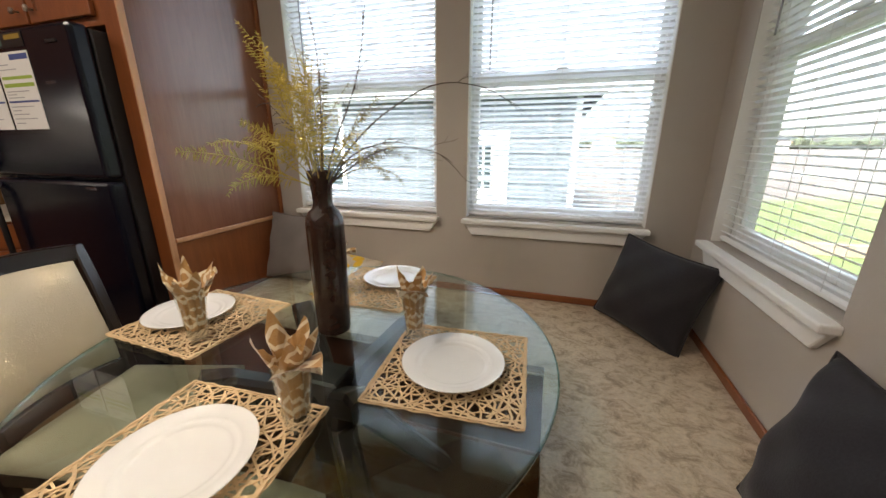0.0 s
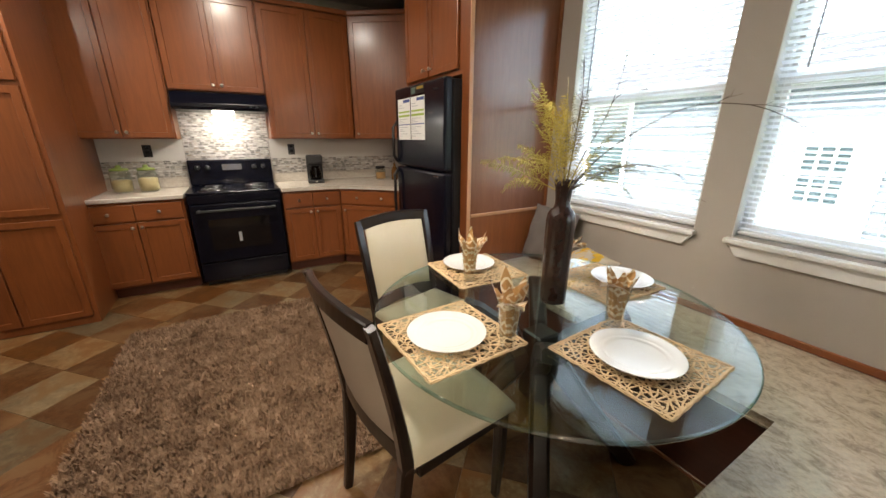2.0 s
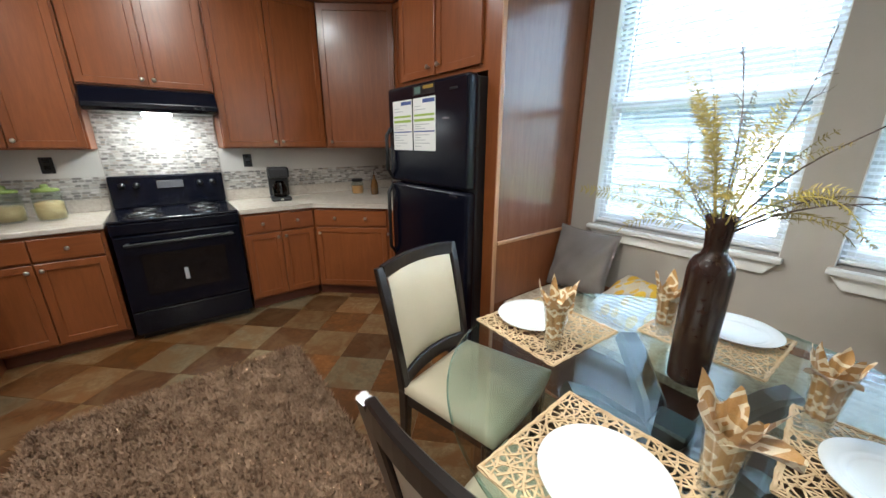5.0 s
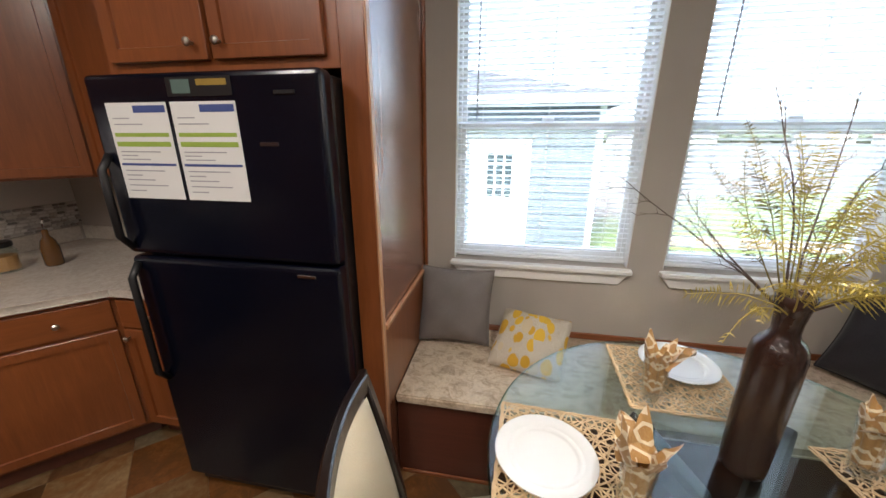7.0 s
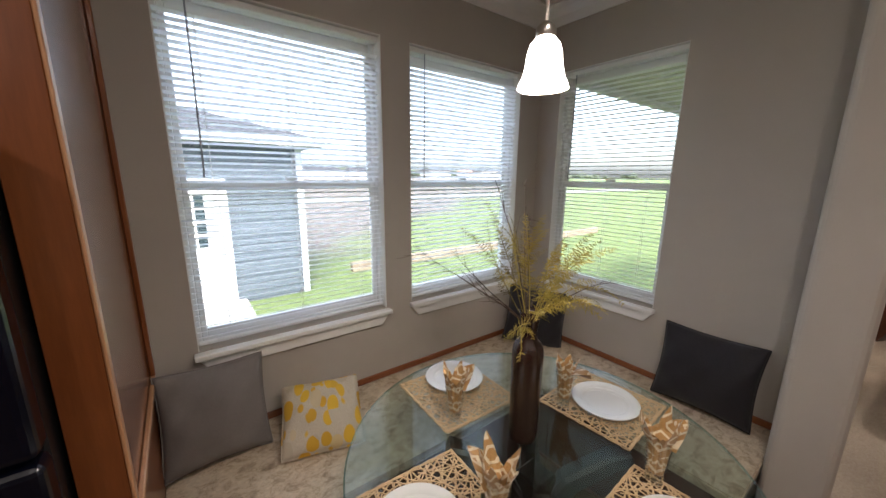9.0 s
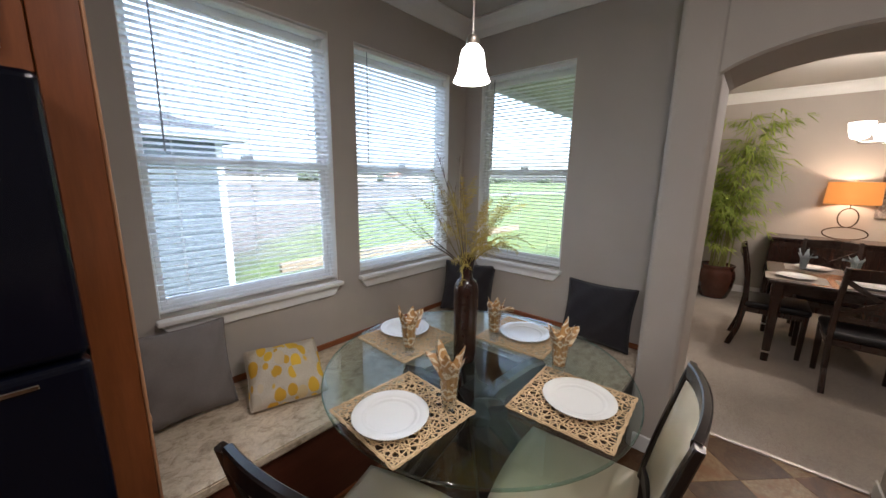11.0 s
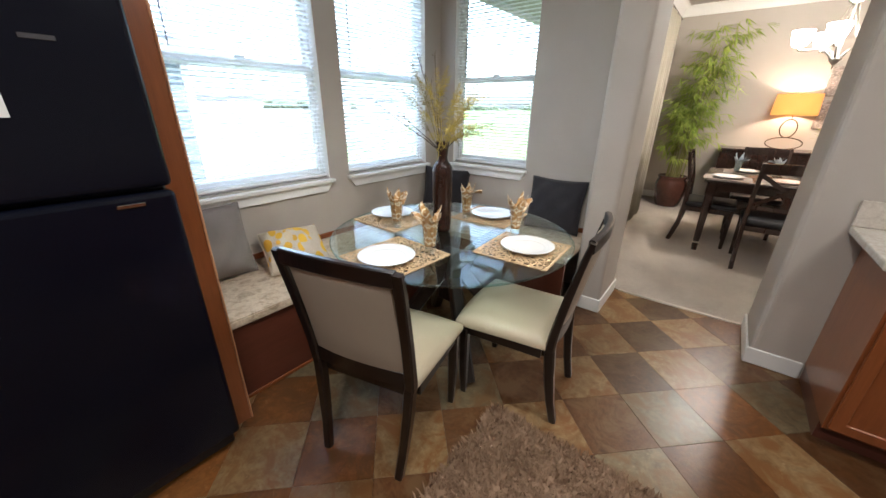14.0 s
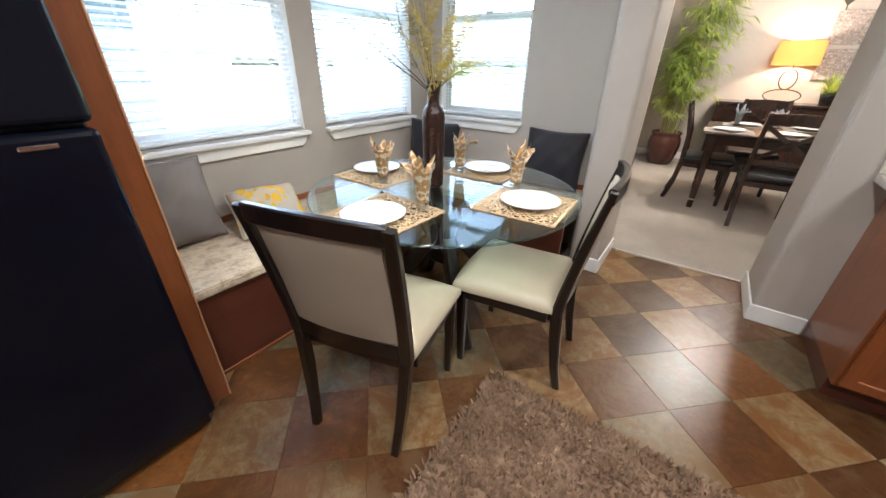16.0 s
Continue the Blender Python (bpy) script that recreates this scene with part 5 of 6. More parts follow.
def rug_mat():
    m, nd, ln, bs = nodes_of("shaggy_brown_pile")
    v = coords(nd, ln)
    a, b = noise_tex(nd, ln, v, 5.5, 5, .65), noise_tex(nd, ln, v, 40, 3)
    isl = nd.new("ShaderNodeNewGeometry")
    c = ramp(nd, ln, a, [(.3, (.165, .100, .060)), (.48, (.285, .186, .118)), (.66, (.43, .298, .20))])
    c = mix(nd, ln, .35, c, ramp(nd, ln, isl.outputs["Random Per Island"], [(0, (.165, .103, .064)), (1, (.345, .232, .155))]))
    c = mix(nd, ln, .2, c, ramp(nd, ln, b, [(.3, (.13, .078, .05)), (.7, (.36, .242, .165))]))
    ln.new(c, bs.inputs["Base Color"])
    bs.inputs["Roughness"].default_value, bs.inputs["Sheen Weight"].default_value = .95, 0
    bs.inputs["Specular IOR Level"].default_value = .02
    return m


RUG = rug_mat()
rug = holder("shag_rug", pose(0, 0, 0), "thick shaggy brown-beige rug on the tile floor", "rug")
part("backing", box((RUGX[0], RUGY[0], .0005), (RUGX[1], RUGY[1], .012), .004), RUG, rug)
R = np.random.RandomState(4)
NT = 42000
bx, by = R.uniform(RUGX[0] - .01, RUGX[1] + .01, NT), R.uniform(RUGY[0] - .01, RUGY[1] + .01, NT)
cell = .052                              # tufts lean together into clumps
ix, iy = np.floor(bx / cell), np.floor(by / cell)
h_ = np.sin(ix * 12.9898 + iy * 78.233) * 43758.5453
k_ = np.sin(ix * 39.346 + iy * 11.135) * 24634.6345
cx_, cy_ = (ix + .2 + .6 * (h_ - np.floor(h_))) * cell, (iy + .2 + .6 * (k_ - np.floor(k_))) * cell
flow = np.sin(bx * 7.3 + 2 * np.sin(by * 5.1)) + np.sin(by * 9.7 + 1.7 * np.sin(bx * 6.3))
ang = .5 * flow + R.uniform(-3.14, 3.14, NT)
ln_ = R.uniform(.016, .034, NT)
tall = .85 + .3 * (h_ - np.floor(h_))
lx = (cx_ - bx) * .42 + np.cos(ang) * ln_ * .7
ly = (cy_ - by) * .42 + np.sin(ang) * ln_ * .7
an2 = np.arctan2(ly, lx)
wx, wy = -np.sin(an2) * .0030, np.cos(an2) * .0030
h1, h2 = R.uniform(.018, .026, NT) * tall, R.uniform(.022, .044, NT) * tall
V = np.empty((NT, 5, 3))
V[:, 0] = np.stack([bx - wx, by - wy, np.full(NT, .008)], 1)
V[:, 1] = np.stack([bx + wx, by + wy, np.full(NT, .008)], 1)
V[:, 2] = np.stack([bx + lx * .5 + wx * 1.2, by + ly * .5 + wy * 1.2, h1], 1)
V[:, 3] = np.stack([bx + lx * .5 - wx * 1.2, by + ly * .5 - wy * 1.2, h1], 1)
V[:, 4] = np.stack([bx + lx, by + ly, h2], 1)
FA = [f for k in range(NT) for f in ((5 * k, 5 * k + 1, 5 * k + 2, 5 * k + 3), (5 * k + 3, 5 * k + 2, 5 * k + 4))]
pile = new("shag_surface", raw("shag_surface", V.reshape(-1, 3), FA, RUG))
pile.parent = rug
tagged(pile, "long brown-beige tufts", kind="stuff")

# ---- dining room beyond the arch ----
dt = holder("dining_room_table", pose(2.86, -1.12, 0), "dark brown rectangular wood dining table set for a meal", "table")
part("tabletop", box((0, -1.85, .742), (1.02, 0, .772), .008, 2), DARKWOOD, dt)
part("apron_rail", boxes(((.06, -1.79, .66), (.96, -1.765, .741)), ((.06, -.085, .66), (.96, -.06, .741)), ((.06, -1.76, .66), (.085, -.09, .741)), ((.935, -1.76, .66), (.96, -.09, .741))), DARKWOOD, dt)
for x in (.075, .945):
    for y in (-.075, -1.775):
        lg = part("leg", bar([(x, y, .741), (x, y, .62), (x, y, .60), (x, y, .12), (x, y, 0.008)], [.09, .09, .075, .055, .05], [.09, .09, .075, .055, .05]), DARKWOOD, dt)
        part("metal_ring", box((x - .031, y - .031, .09), (x + .031, y + .031, .105), .002), NICKEL, lg)


def dark_chair(m):
    """Dark chair with a crossed back; own +y is the way a sitter looks."""
    c = holder("side_chair", m, "dark brown wood chair with a crossed back and dark seat", "chair", "dining room chairs")
    for sx in (-1, 1):
        part("back_post", bar([(sx * .2, -.30, .008), (sx * .205, -.245, .2), (sx * .21, -.22, .45), (sx * .21, -.235, .7), (sx * .205, -.30, 1.0)], [.035] * 5, [.045, .045, .05, .04, .03]), DARKWOOD, c)
        part("front_leg", bar([(sx * .21, .2, .43), (sx * .205, .2, .008)], [.045, .035], [.045, .035]), DARKWOOD, c)
    part("top_rail", bar([(-.2, -.293, .95), (0, -.315, .96), (.2, -.293, .95)], .09, .022, (0, 0, 1)), DARKWOOD, c)
    part("lower_rail", bar([(-.2, -.232, .60), (.2, -.232, .60)], .04, .02, (0, 0, 1)), DARKWOOD, c)
    part("cross_slat", bar([(-.2, -.234, .62), (0, -.262, .76), (.2, -.280, .90)], .035, .016, (0, 0, 1)), DARKWOOD, c)
    part("cross_slat", bar([(.2, -.234, .62), (0, -.246, .76), (-.2, -.280, .90)], .035, .016, (0, 0, 1)), DARKWOOD, c)
    part("seat", box((-.235, -.225, .43), (.235, .235, .485), .022, 3), BLACKMATT, c, "dark padded seat")
    part("seat_frame", box((-.225, -.215, .375), (.225, .222, .429), .004), DARKWOOD, c)
    return c


ch = dark_chair(pose(3.34, -1.22, 0, 0, 0, 180))
for x, y, r in ((2.84, -1.72, -90), (2.84, -2.45, -90), (4.02, -1.62, 90), (4.02, -2.4, 90)):
    copy_thing(ch, pose(x, y, 0, 0, 0, r))

MATGREY = plain("taupe_table_mat", (.30, .26, .22), .8, vary=.1, grain=200, relief=.3)
for x, y in ((3.08, -1.30), (3.08, -1.75), (3.66, -1.45), (3.66, -1.95)):
    thing("table_mat", box((x - .16, y - .2, .7725), (x + .16, y + .2, .7755), .001), MATGREY, "taupe woven table mat", "table mat", "dining room settings")
    ob = new("dining_plate", PLATE_ME)
    ob.matrix_world = pose(x, y, .7758)
    tagged(ob, "round white plate on a taupe mat", "plate", "dining room settings")
BLUENAP = cloth("pale_blue_napkin", (.28, .34, .40), (.55, .60, .64))
for i, (x, y) in enumerate(((3.42, -1.36), (3.42, -1.68), (3.46, -2.05))):
    ob = new("goblet", TUMBLER_ME)
    ob.matrix_world = pose(x, y, .7725)
    ob.visible_shadow = False
    tagged(ob, "clear glass holding a pale blue napkin", "glass", "dining room settings")
    me = napkin_mesh(30 + i)
    me.materials[0] = BLUENAP
    ob = new("blue_napkin", me)
    ob.matrix_world = pose(x, y, .7725, 0, 0, 70 * i)
    tagged(ob, "pale blue napkin tucked into a glass", "napkin", "dining room settings")

sb = holder("sideboard", pose(XD - .49, -2.9, .008), "dark brown wood sideboard against the wall", "sideboard")
part("body", box((0, 0, .09), (.47, 1.75, .885), .004), DARKWOOD, sb)
part("top", box((-.025, -.025, .886), (.475, 1.775, .918), .006, 2), DARKWOOD, sb)
part("plinth", box((.03, .03, 0), (.47, 1.72, .089)), DARKWOOD, sb)
for k in range(4):
    d = part("door", moved(shaker(.415, .72), pose(-.001, .435 + .433 * k, .125, 0, 0, -90)), DARKWOOD, sb)
    knob(d, Vector((-.021, .06 + .433 * k, .6)), (-1, 0, 0))

tl = holder("table_lamp", pose(XD - .27, -1.80, .9265), "lit table lamp with an amber drum shade on looped metal rings", "table lamp")
BRONZE = plain("dark_bronze", (.09, .06, .04), .35, .9, relief=0)
part("base_ring", tube([(.0, .19 * math.cos(a), .085 + .075 * math.sin(a)) for a in (k * math.pi / 16 for k in range(33))], .007, 8), BRONZE, tl, smooth=True)
part("upper_ring", tube([(.0, .085 * math.cos(a), .275 + .115 * math.sin(a)) for a in (k * math.pi / 16 for k in range(33))], .007, 8), BRONZE, tl, smooth=True)
part("foot", lathe([(0, 0), (.07, 0), (.07, .006), (.02, .012), (0, .012)], 24, cap=False), BRONZE, tl)
part("stem", tube([(0, 0, .385), (0, 0, .50)], .006, 8), BRONZE, tl)
shade_m = plain("amber_fabric_shade", (.40, .15, .03), .8, vary=.08, grain=250, relief=.2)
shade_m.node_tree.nodes["Principled BSDF"].inputs["Emission Color"].default_value = (1.0, .33, .06, 1)
shade_m.node_tree.nodes["Principled BSDF"].inputs["Emission Strength"].default_value = .10
part("shade", lathe([(.235, .44), (.225, .70), (.222, .70), (.232, .44)], 40, cap=False), shade_m, tl, "amber fabric drum shade", True)
part("finial", lathe([(0, .70), (.012, .705), (.014, .72), (0, .735)], 12, cap=False), NICKEL, tl)
lamp("table_lamp_bulb", "POINT", pose(XD - .27, -1.80, 1.50), 2.4, (1, .76, .50), .04)

ART = speckled("mottled_art_print", [(.35, (.07, .05, .045)), (.5, (.20, .16, .14)), (.62, (.50, .44, .40))], 26, .6, 120, .3)
for z in (1.20, 1.60):
    a = holder("wall_art", pose(XD - .002, -2.40, z), "square brown canvas print of pale blossoms", "picture", "dining room pictures")
    part("canvas", box((-.03, 0, 0), (0, .36, .35), .003), ART, a)

# chandelier
ch_x, ch_y = 3.45, -1.80
cd = holder("chandelier", pose(ch_x, ch_y, 1.78), "five-arm brushed nickel chandelier with lit glass shades", "chandelier")
part("column", lathe([(0, .02), (.012, .03), (.035, .06), (.05, .075), (.02, .09), (.012, .12), (.012, .50), (.05, .52), (.055, .535), (.03, .55), (0, .55)], 24, cap=False), NICKEL, cd, smooth=True)
part("finial", tube([(.014 * math.cos(a), 0, .008 + .014 * math.sin(a)) for a in (k * math.pi / 8 for k in range(17))], .003, 6), BRONZE, cd)
part("chain", tube([(0, 0, .55), (0, 0, HC - 1.78 - .02)], .005, 6), NICKEL, cd)
part("canopy", lathe([(.07, HC - 1.78 - .001), (.065, HC - 1.78 - .02), (0, HC - 1.78 - .03)], 24, cap=False), NICKEL, cd, smooth=True)
for k in range(5):
    a = radians(72 * k + 20)
    c, s = math.cos(a), math.sin(a)
    arm = part("arm", tube([(r * c, r * s, z) for r, z in ((.03, .08), (.08, .14), (.15, .17), (.22, .16), (.27, .165), (.275, .19))], .009, 8), NICKEL, cd, smooth=True)
    part("brace", tube([(r * c, r * s, z) for r, z in ((.03, .50), (.05, .40), (.11, .26), (.18, .175))], .006, 6), NICKEL, cd, smooth=True)
    part("shade", lathe([(.035, .195), (.055, .205), (.07, .25), (.078, .31), (.082, .325), (.078, .322), (.066, .25), (.05, .21), (.03, .2)], 28, (.275 * c, .275 * s, 0), cap=False), SHADEGLOW, cd, "lit frosted glass shade", True)
lamp("chandelier_bulbs", "POINT", pose(ch_x, ch_y, 2.52), 12.5, (1, .84, .66), .05)

# curtain at the dining room window
DRAPE = cloth("cream_curtain", (.52, .46, .36), (.70, .64, .52), 300)
bm = bmesh.new()
cols = 90
g = [[bm.verts.new((2.75 + 1.5 * k / cols, YD - .17 + .025 * math.sin(k * 1.15) + .008 * math.sin(k * .31), z)) for k in range(cols + 1)] for z in (.02, .9, 1.8, 2.45)]
for a, b in zip(g, g[1:]):
    for k in range(cols):
        bm.faces.new((a[k], a[k + 1], b[k + 1], b[k]))
ret = bmesh.ops.solidify(bm, geom=bm.faces[:], thickness=.003)
cu = holder("curtain", pose(0, 0, 0), "long cream curtain hanging in folds from a rod", "curtain")
part("drape", bm, DRAPE, cu, smooth=True)
part("rod", tube([(2.6, YD - .17, 2.47), (4.35, YD - .17, 2.47)], .011, 8), BRONZE, cu)
part("bracket", box((4.30, YD - .175, 2.46), (4.32, YD - .0005, 2.48)), BRONZE, cu)

# bamboo in a pot
POTBROWN = plain("glazed_brown_pot", (.085, .028, .018), .2, vary=.4, grain=20, coat=.4)
bp = holder("potted_bamboo", pose(4.95, -.66, .008), "tall leafy green bamboo in a round glazed brown pot", "plant")
pb = lathe([(0, 0), (.15, 0), (.165, .02), (.205, .16), (.22, .30), (.205, .39), (.185, .42), (.20, .44), (.205, .465), (.19, .47), (.175, .44), (0, .42)], 36, cap=False)
bmesh.ops.recalc_face_normals(pb, faces=pb.faces[:])
part("pot", pb, POTBROWN, bp, "round glazed brown pot", True)
CANE = plain("bamboo_cane", (.30, .30, .10), .4, vary=.3)
LEAF = leafy("bamboo_leaf", (.17, .26, .03), (.50, .58, .13), .4)
rng = random.Random(21)


def add_leaf(bm, p, d, L, wd, sag):
    """A pointed leaf folded along its rib."""
    s_ = d.cross(Vector((rng.uniform(-.3, .3), rng.uniform(-.3, .3), 1))).normalized() * wd
    up = s_.cross(d).normalized() * wd * .35
    a0, a1 = bm.verts.new(p), bm.verts.new(p + d * L + Vector((0, 0, -sag)))
    m0 = bm.verts.new(p + d * L * .42 - up + Vector((0, 0, -sag * .2)))
    l, r_ = bm.verts.new(p + d * L * .36 + s_ + Vector((0, 0, -sag * .2))), bm.verts.new(p + d * L * .36 - s_ + Vector((0, 0, -sag * .2)))
    bm.faces.new((a0, l, a1, m0))
    bm.faces.new((a0, m0, a1, r_))


for k in range(13):
    a, r = rng.uniform(0, 6.28), rng.uniform(.02, .13)
    x, y, h = r * math.cos(a), r * math.sin(a), rng.uniform(1.35, 2.66)
    lx_, ly_ = rng.uniform(-.22, .06), rng.uniform(-.34, .05)
    pts = [(x + lx_ * (t / 8) ** 2, y + ly_ * (t / 8) ** 2, .42 + (h - .42) * t / 8) for t in range(9)]
    cane = part("cane", tube(pts, [.0105 - .0008 * t for t in range(9)], 6), CANE, bp, "slender green-yellow cane")
    bm = bmesh.new()
    for q in range(17):
        t = rng.uniform(.12, 1.0) ** .62
        i = min(int(t * 8), 7)
        p = Vector(pts[i]).lerp(Vector(pts[i + 1]), t * 8 - i)
        b = rng.uniform(0, 6.28)
        out = Vector((math.cos(b), math.sin(b), rng.uniform(.1, .7)))
        if p.x + 4.95 + out.x * .4 > XD - .08:
            out.x *= .3
        if p.y - .66 + out.y * .4 > YD - .06:
            out.y *= .3
        mid, p2 = p + out * rng.uniform(.06, .16), p + out * rng.uniform(.18, .34)
        p2.z -= .03
        add_tube(bm, [p, mid, p2], [.0018, .0014, .0008], 3, False)
        for c0 in (mid, mid.lerp(p2, .5), p2):
            for w_ in range(4):
                d = (Vector((out.x, out.y, -.15)) + Vector((rng.uniform(-.9, .9), rng.uniform(-.9, .9), rng.uniform(-.75, .45)))).normalized()
                add_leaf(bm, c0, d, rng.uniform(.11, .20), rng.uniform(.008, .0125), rng.uniform(.015, .05))
    part("foliage", bm, LEAF, cane, "narrow pointed green leaves")
# small plant on the sideboard
sp_ = holder("small_plant", pose(XD - .3, -2.24, .9265), "small leafy plant in a dark pot on the sideboard", "plant")
part("pot", lathe([(0, 0), (.06, 0), (.085, .13), (.08, .135), (0, .12)], 24, cap=False), BLACKMATT, sp_, smooth=True)
bm = bmesh.new()
for q in range(150):
    b, e = rng.uniform(0, 6.28), rng.uniform(.1, 1.3)
    d = Vector((math.cos(b) * math.sin(e), math.sin(b) * math.sin(e), math.cos(e)))
    L = rng.uniform(.12, .34)
    s_ = d.cross(Vector((0, 0, 1))).normalized() * .009
    p = Vector((0, 0, .12))
    vs = [bm.verts.new(v) for v in (p, p + d * L * .5 + s_, p + d * L + Vector((0, 0, -.05)), p + d * L * .5 - s_)]
    bm.faces.new(vs)
part("leaves", bm, LEAF, sp_)

# ---- outside ----
GZ = -0.60


def ground_mat():
    m, nd, ln, bs = nodes_of("lawn_and_field")
    v = coords(nd, ln)
    sep = nd.new("ShaderNodeSeparateXYZ")
    ln.new(v, sep.inputs[0])
    big, mid, fine = noise_tex(nd, ln, v, .12, 4), noise_tex(nd, ln, v, 1.3, 5, .7), noise_tex(nd, ln, v, 22, 4, .7)
    grass = ramp(nd, ln, mid, [(.3, (.055, .084, .026)), (.6, (.09, .128, .036)), (.8, (.14, .15, .06))])
    grass = mix(nd, ln, .3, grass, ramp(nd, ln, fine, [(.3, (.05, .08, .015)), (.7, (.19, .24, .06))]))
    dirt = ramp(nd, ln, mid, [(.3, (.06, .050, .042)), (.55, (.115, .098, .082)), (.75, (.17, .15, .13))])
    dirt = mix(nd, ln, .4, dirt, ramp(nd, ln, fine, [(.35, (.05, .042, .035)), (.7, (.20, .18, .16))]))
    # rough field beyond the lawn
    add = nd.new("ShaderNodeMath")
    add.operation = "MULTIPLY_ADD"
    add.inputs[1].default_value = 14.0
    ln.new(big, add.inputs[0])
    ln.new(sep.outputs["Y"], add.inputs[2])
    sub = nd.new("ShaderNodeMath")
    sub.operation = "MULTIPLY_ADD"
    sub.inputs[1].default_value = -0.75
    ln.new(sep.outputs["X"], sub.inputs[0])
    ln.new(add.outputs[0], sub.inputs[2])
    rng_ = nd.new("ShaderNodeMapRange")
    rng_.inputs[1].default_value, rng_.inputs[2].default_value = 13.0, 16.0
    ln.new(sub.outputs[0], rng_.inputs[0])
    ln.new(mix(nd, ln, rng_.outputs[0], grass, dirt), bs.inputs["Base Color"])
    bs.inputs["Roughness"].default_value = .95
    bump(nd, ln, fine, bs, .5, .05)
    return m


thing("ground", box((-600, -600, GZ - .2), (600, 600, GZ)), ground_mat(), "lawn running into a stony open field", "ground", kind="structure")

SIDING = plain("blue_grey_siding", (.085, .105, .125), .6, vary=.06, grain=20, relief=.05)
ROOFING = speckled("dark_shingle", [(.3, (.02, .022, .028)), (.55, (.04, .042, .048)), (.75, (.07, .07, .075))], 8, .85, 30, .4)
HX1, HY = .95, 6.2
nh = holder("neighbour_house", pose(0, 0, 0), "single-storey grey-sided house with a dark hipped roof and white trim", "house")
wall = part("wall", box((-13, HY, GZ), (HX1, HY + 8, 2.2)), SIDING, nh)
z = GZ + .06
boards = []
while z < 2.05:
    boards.append(z)
    z += .142
sm = bmesh.new()
r = [[sm.verts.new((x, HY + dy - .0005, dz)) for dy, dz in ((0, 0), (-.020, .002), (-.005, .14), (0, .14))] for x in (-13, HX1 + .01)]
for k in range(4):
    sm.faces.new((r[0][k], r[0][(k + 1) % 4], r[1][(k + 1) % 4], r[1][k]))
sm.faces.new(r[0])
sm.faces.new(r[1][::-1])
bmesh.ops.recalc_face_normals(sm, faces=sm.faces[:])
sme = mesh_of("siding_board", sm, SIDING)
for z in boards:
    ob = new("siding_board", sme)
    ob.parent = wall
    ob.location = (0, 0, z)
part("corner_board", box((HX1 - .09, HY - .03, GZ), (HX1 + .02, HY + .1, 2.19), .003), plain("grey_trim", (.55, .58, .60), .5), nh, "pale corner board")
ez = 2.30
rf = bmesh.new()
e = [rf.verts.new(p) for p in ((-13.4, HY - .35, ez), (HX1 + .35, HY - .35, ez), (HX1 + .35, HY + 8.3, ez), (-13.4, HY + 8.3, ez))]
t = [rf.verts.new(p) for p in ((-9.0, HY + 4, ez + 1.35), (HX1 - 4.0, HY + 4, ez + 1.35))]
for f in ((e[0], e[1], t[1], t[0]), (e[1], e[2], t[1]), (e[2], e[3], t[0], t[1]), (e[3], e[0], t[0]), (e[3], e[2], e[1], e[0])):
    rf.faces.new(f)
part("roof", rf, ROOFING, nh, "dark shingled hip roof")
part("fascia", boxes(((-13.4, HY - .37, ez - .13), (HX1 + .37, HY - .345, ez + .02)), ((HX1 + .345, HY - .34, ez - .13), (HX1 + .37, HY + 8.3, ez + .02))), plain("slate_fascia", (.30, .32, .35), .5), nh, "grey fascia board")
part("soffit", box((-13.4, HY - .344, ez - .12), (HX1 + .344, HY - .003, ez - .10)), VINYL, nh, "pale soffit")
dr = part("door", merged(box((-1.30, HY - .035, GZ + .10), (-.40, HY - .021, 1.48), .003)), VINYL, nh, "white panelled door")
part("door_frame", boxes(((-1.42, HY - .045, GZ), (-1.31, HY - .0215, 1.59)), ((-.39, HY - .045, GZ), (-.28, HY - .0215, 1.59)), ((-1.31, HY - .045, 1.485), (-.39, HY - .0215, 1.59)), bevel=.003), VINYL, nh, "white door frame")
dglass = plain("dark_door_glass", (.03, .045, .05), .08, relief=0)
for i in range(3):
    for j in range(4):
        part("lite", box((-1.09 + .17 * i, HY - .040, .48 + .22 * j), (-.955 + .17 * i, HY - .036, .665 + .22 * j)), dglass, dr, "small dark glass lite")
for wx in (-4.85, -8.6):
    w_ = part("window", box((wx, HY - .035, .42), (wx + .88, HY - .021, 2.05)), dglass, nh, "dark glazed window")
    part("window_frame", boxes(((wx - .09, HY - .045, .33), (wx, HY - .0215, 2.14)), ((wx + .88, HY - .045, .33), (wx + .97, HY - .0215, 2.14)), ((wx, HY - .045, 2.05), (wx + .88, HY - .0215, 2.14)),
                               ((wx, HY - .045, .33), (wx + .88, HY - .0215, .42)), ((wx, HY - .045, 1.2), (wx + .88, HY - .0355, 1.26)), bevel=.002), VINYL, w_, "white window frame")
thing("concrete_step", box((-1.55, HY - 1.0, GZ), (-.15, HY - .05, GZ + .09), .012, 2), speckled("pale_concrete", [(.3, (.35, .34, .32)), (.7, (.52, .51, .48))], 12, .8), "pale concrete landing in front of a door", "step")
thing("concrete_slab", box((.35, HY - 2.3, GZ), (1.4, HY - 1.2, GZ + .10), .012, 2), speckled("grey_concrete", [(.3, (.22, .22, .215)), (.7, (.32, .32, .31))], 12, .8), "low pale concrete pad on the lawn", "slab")
thing("timber_edging", box((2.2, 7.0, GZ), (13, 7.14, GZ + .22), .01), timber("weathered_timber", (.17, .13, .09), (.30, .24, .17), (1, 14, 14), .8, 0), "long low weathered timber edging", "edging")
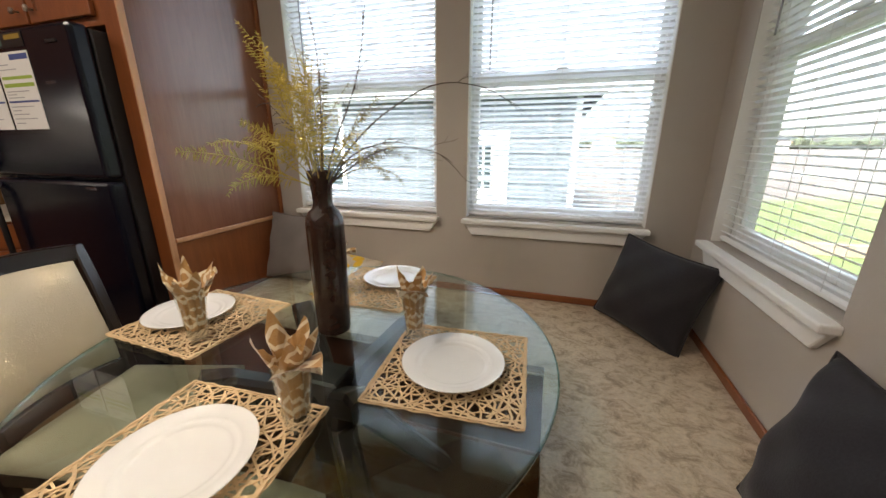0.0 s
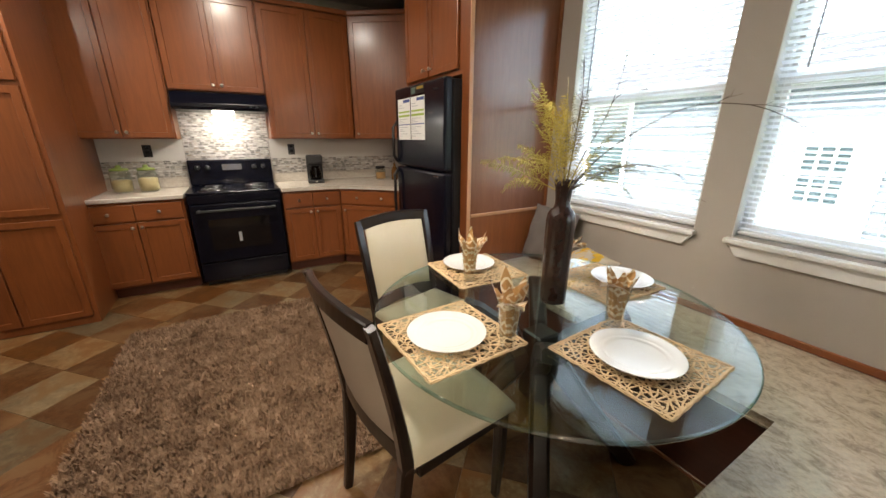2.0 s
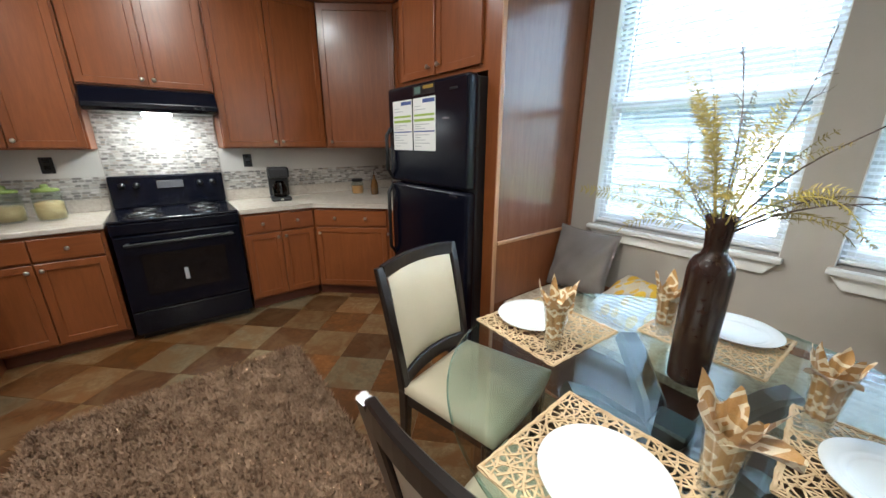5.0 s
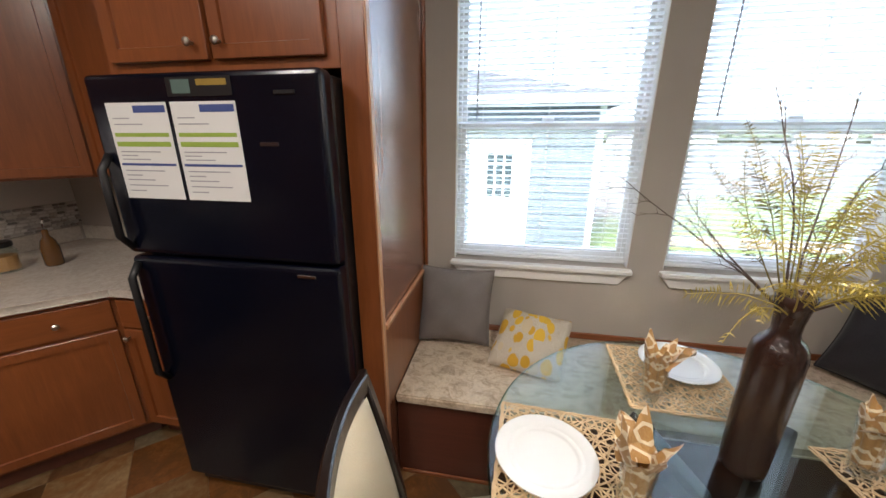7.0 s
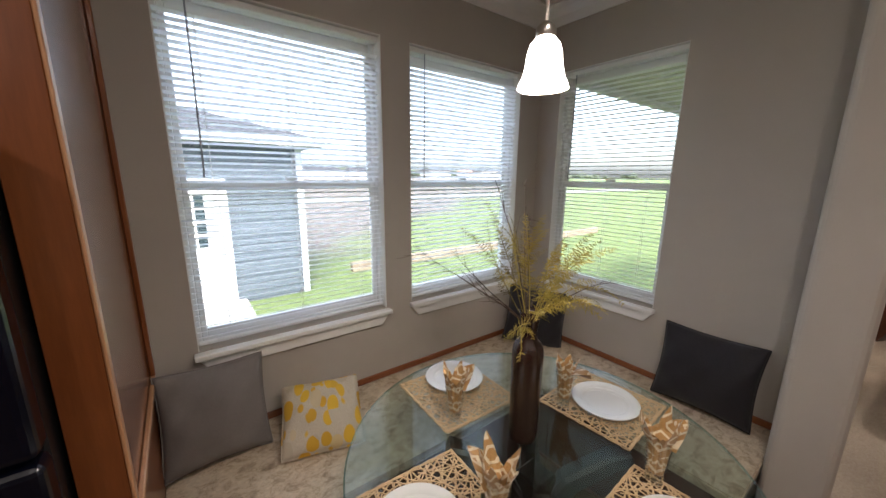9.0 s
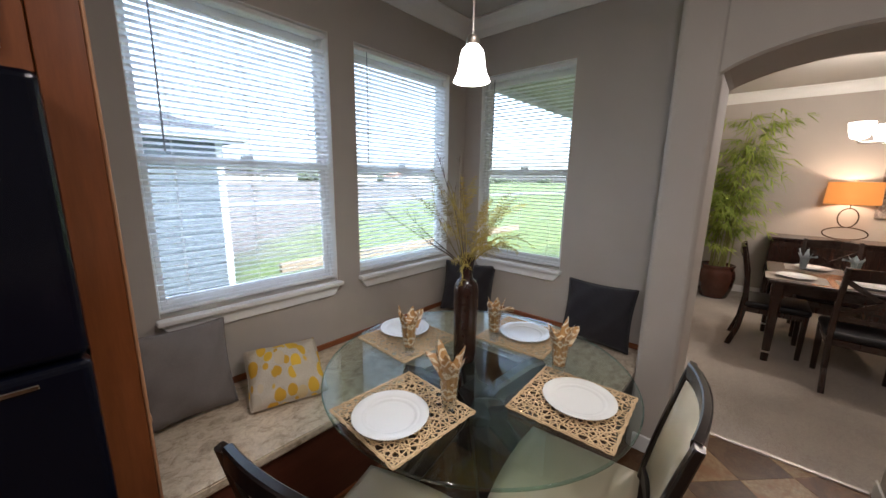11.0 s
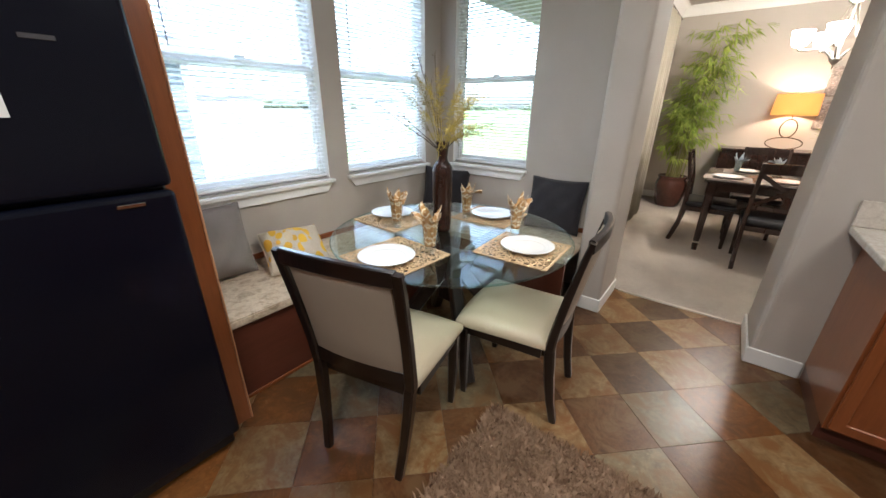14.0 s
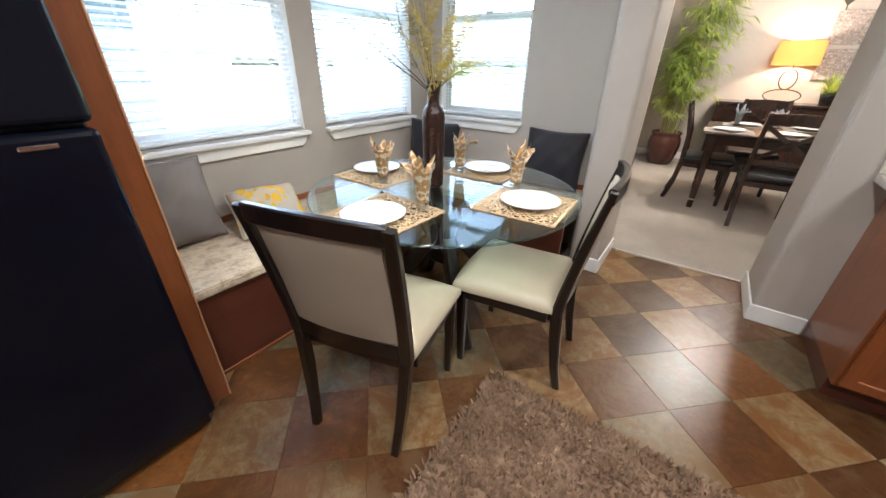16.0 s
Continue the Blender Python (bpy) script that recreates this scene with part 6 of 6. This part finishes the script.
thing("gravel_road", box((-80, 28, GZ + .002), (400, 33, GZ + .03)), speckled("gravel", [(.3, (.12, .115, .11)), (.7, (.22, .215, .205))], 6, .95), "pale gravel road across the field", "road", kind="structure")

# eave over the side of the house, with its ribbed underside
SOFFIT = plain("almond_soffit", (.52, .48, .40), .5, vary=.04)
so = holder("porch_eave", pose(0, 0, 0), "overhanging eave with a ribbed almond soffit", "eave")
part("deck", box((XE + .152, YD + .152, 2.52), (9.0, 1.12, 2.60)), SOFFIT, so)
rib = mesh_of("soffit_rib", box((0, YD + .155, 2.499), (.055, 1.11, 2.519), .004), SOFFIT)
for k in range(94):
    ob = new("soffit_rib", rib)
    ob.parent = so
    ob.location = (XE + .16 + k * .08, 0, 0)
part("fascia", box((XE + .152, 1.121, 2.43), (9.0, 1.145, 2.66), .003), VINYL, so, "white fascia board")

# far edge of the fields
FARM = plain("far_roof", (.30, .14, .10), .8)
FARW = plain("far_wall", (.45, .43, .40), .8)
rng = random.Random(8)
for k in range(12):
    x, y, w_, h_ = 20 + 22 * k + rng.uniform(-6, 6), 150 + rng.uniform(-20, 50), rng.uniform(9, 20), rng.uniform(3, 4.5)
    f = holder("far_building", pose(x, y, GZ), "small distant low building with a pitched roof", "building", "far buildings")
    part("wall", box((0, 0, 0), (w_, 8, h_)), FARW, f)
    rf = bmesh.new()
    a = [rf.verts.new(p) for p in ((-.5, -.5, h_), (w_ + .5, -.5, h_), (w_ + .5, 8.5, h_), (-.5, 8.5, h_), (2, 4, h_ + 2), (w_ - 2, 4, h_ + 2))]
    for q in ((0, 1, 5, 4), (1, 2, 5), (2, 3, 4, 5), (3, 0, 4), (3, 2, 1, 0)):
        rf.faces.new([a[i] for i in q])
    part("roof", rf, FARM if k % 3 == 0 else ROOFING, f)
tb = bmesh.new()
for k in range(260):
    x, y = rng.uniform(-250, 520), rng.uniform(230, 330)
    r_ = rng.uniform(2.5, 6)
    bmesh.ops.create_icosphere(tb, subdivisions=1, radius=1, matrix=Matrix.Translation((x, y, GZ + r_ * .55)) @ Matrix.Diagonal((r_ * 1.5, r_, r_ * rng.uniform(.5, .9), 1)))
for v in tb.verts:
    v.co += Vector((noise.noise(v.co * .4), noise.noise(v.co * .4 + Vector((9, 0, 0))), noise.noise(v.co * .4 + Vector((0, 9, 0))))) * 1.4
thing("far_woods", tb, plain("far_foliage", (.06, .075, .045), .9, vary=.4), "low line of distant trees", "trees", kind="stuff")

# ---- floor tiles, laid on the diagonal ----
def slate(name, stops, pale, patch):
    m, nd, ln, bs = nodes_of(name)
    v = coords(nd, ln)
    oi = nd.new("ShaderNodeObjectInfo")
    sh = nd.new("ShaderNodeVectorMath")
    sh.operation = "MULTIPLY_ADD"
    sh.inputs[1].default_value = (31.0, 17.0, 23.0)
    ln.new(oi.outputs["Random"], sh.inputs[0])
    ln.new(v, sh.inputs[2])
    a = noise_tex(nd, ln, sh.outputs[0], 7.5, 8, .66, 1.8)
    b = noise_tex(nd, ln, sh.outputs[0], 34, 5, .65, .5)
    c = ramp(nd, ln, a, stops)
    c = mix(nd, ln, .42, c, ramp(nd, ln, b, [(.38, stops[0][1]), (.62, stops[2][1])]))
    fl = noise_tex(nd, ln, sh.outputs[0], 16, 6, .7, 2.2)
    fm = ramp(nd, ln, fl, [(.60, (0, 0, 0)), (.72, (1, 1, 1))])
    c = mix(nd, ln, fm, c, pale)
    pr = noise_tex(nd, ln, sh.outputs[0], 5.0, 7, .68, 1.2)
    c = mix(nd, ln, ramp(nd, ln, pr, [(.46, (0, 0, 0)), (.58, (.95, .95, .95))]), c, patch)
    tone = nd.new("ShaderNodeMapRange")
    tone.inputs[3].default_value, tone.inputs[4].default_value = .62, 1.2
    ln.new(oi.outputs["Random"], tone.inputs[0])
    hs = nd.new("ShaderNodeHueSaturation")
    ln.new(tone.outputs[0], hs.inputs["Value"])
    ln.new(c, hs.inputs["Color"])
    hs.inputs["Saturation"].default_value = 1.06
    ln.new(hs.outputs[0], bs.inputs["Base Color"])
    bs.inputs["Roughness"].default_value = .33
    bs.inputs["Specular IOR Level"].default_value = .38
    bump(nd, ln, b, bs, .22, .004)
    return m


LIGHT = slate("pale_slate", [(.28, (.115, .058, .024)), (.45, (.20, .118, .054)), (.58, (.25, .175, .092)), (.72, (.145, .118, .072))], (.31, .235, .14), (.165, .078, .030))
DARK = slate("rust_slate", [(.28, (.048, .021, .009)), (.48, (.098, .041, .016)), (.62, (.125, .060, .025)), (.78, (.078, .050, .027))], (.17, .098, .050), (.135, .078, .038))
GREY = slate("olive_grey_slate", [(.28, (.095, .068, .038)), (.45, (.165, .125, .074)), (.6, (.22, .17, .10)), (.75, (.13, .105, .065))], (.29, .22, .135), (.16, .095, .045))
RUST = slate("bright_rust_slate", [(.28, (.075, .030, .010)), (.46, (.155, .062, .020)), (.62, (.19, .085, .032)), (.78, (.10, .058, .028))], (.24, .145, .07), (.10, .045, .018))
S, CX, CY = .3185, .166, -1.315
tile_me = []
for mt in (LIGHT, DARK, GREY, RUST):
    tile_me.append(mesh_of("floor_tile", box((-S / 2 + .0005, -S / 2 + .0005, -.0075), (S / 2 - .0005, S / 2 - .0005, 0), .0008), mt))
u = S / math.sqrt(2)
for i in range(-32, 24):
    for j in range(-32, 24):
        x, y = CX + (i - j) * u, CY + (i + j) * u
        if XK - .1 < x < 1.52 and YS - .1 < y < YN + .1 and not (x > 1.0 and (y > -.55 or y < -1.95)):
            if (x < -2.9 and y > .3) or (x < -3.25) or y < -4.3:
                continue
            ob = new("floor_tile", tile_me[(i + j) % 2 + (2 if random.random() < .3 else 0)])
            ob.parent = floor
            ob.matrix_basis = pose(x, y, random.uniform(-.0006, .0002), 0, 0, 45 + 90 * random.randint(0, 3))
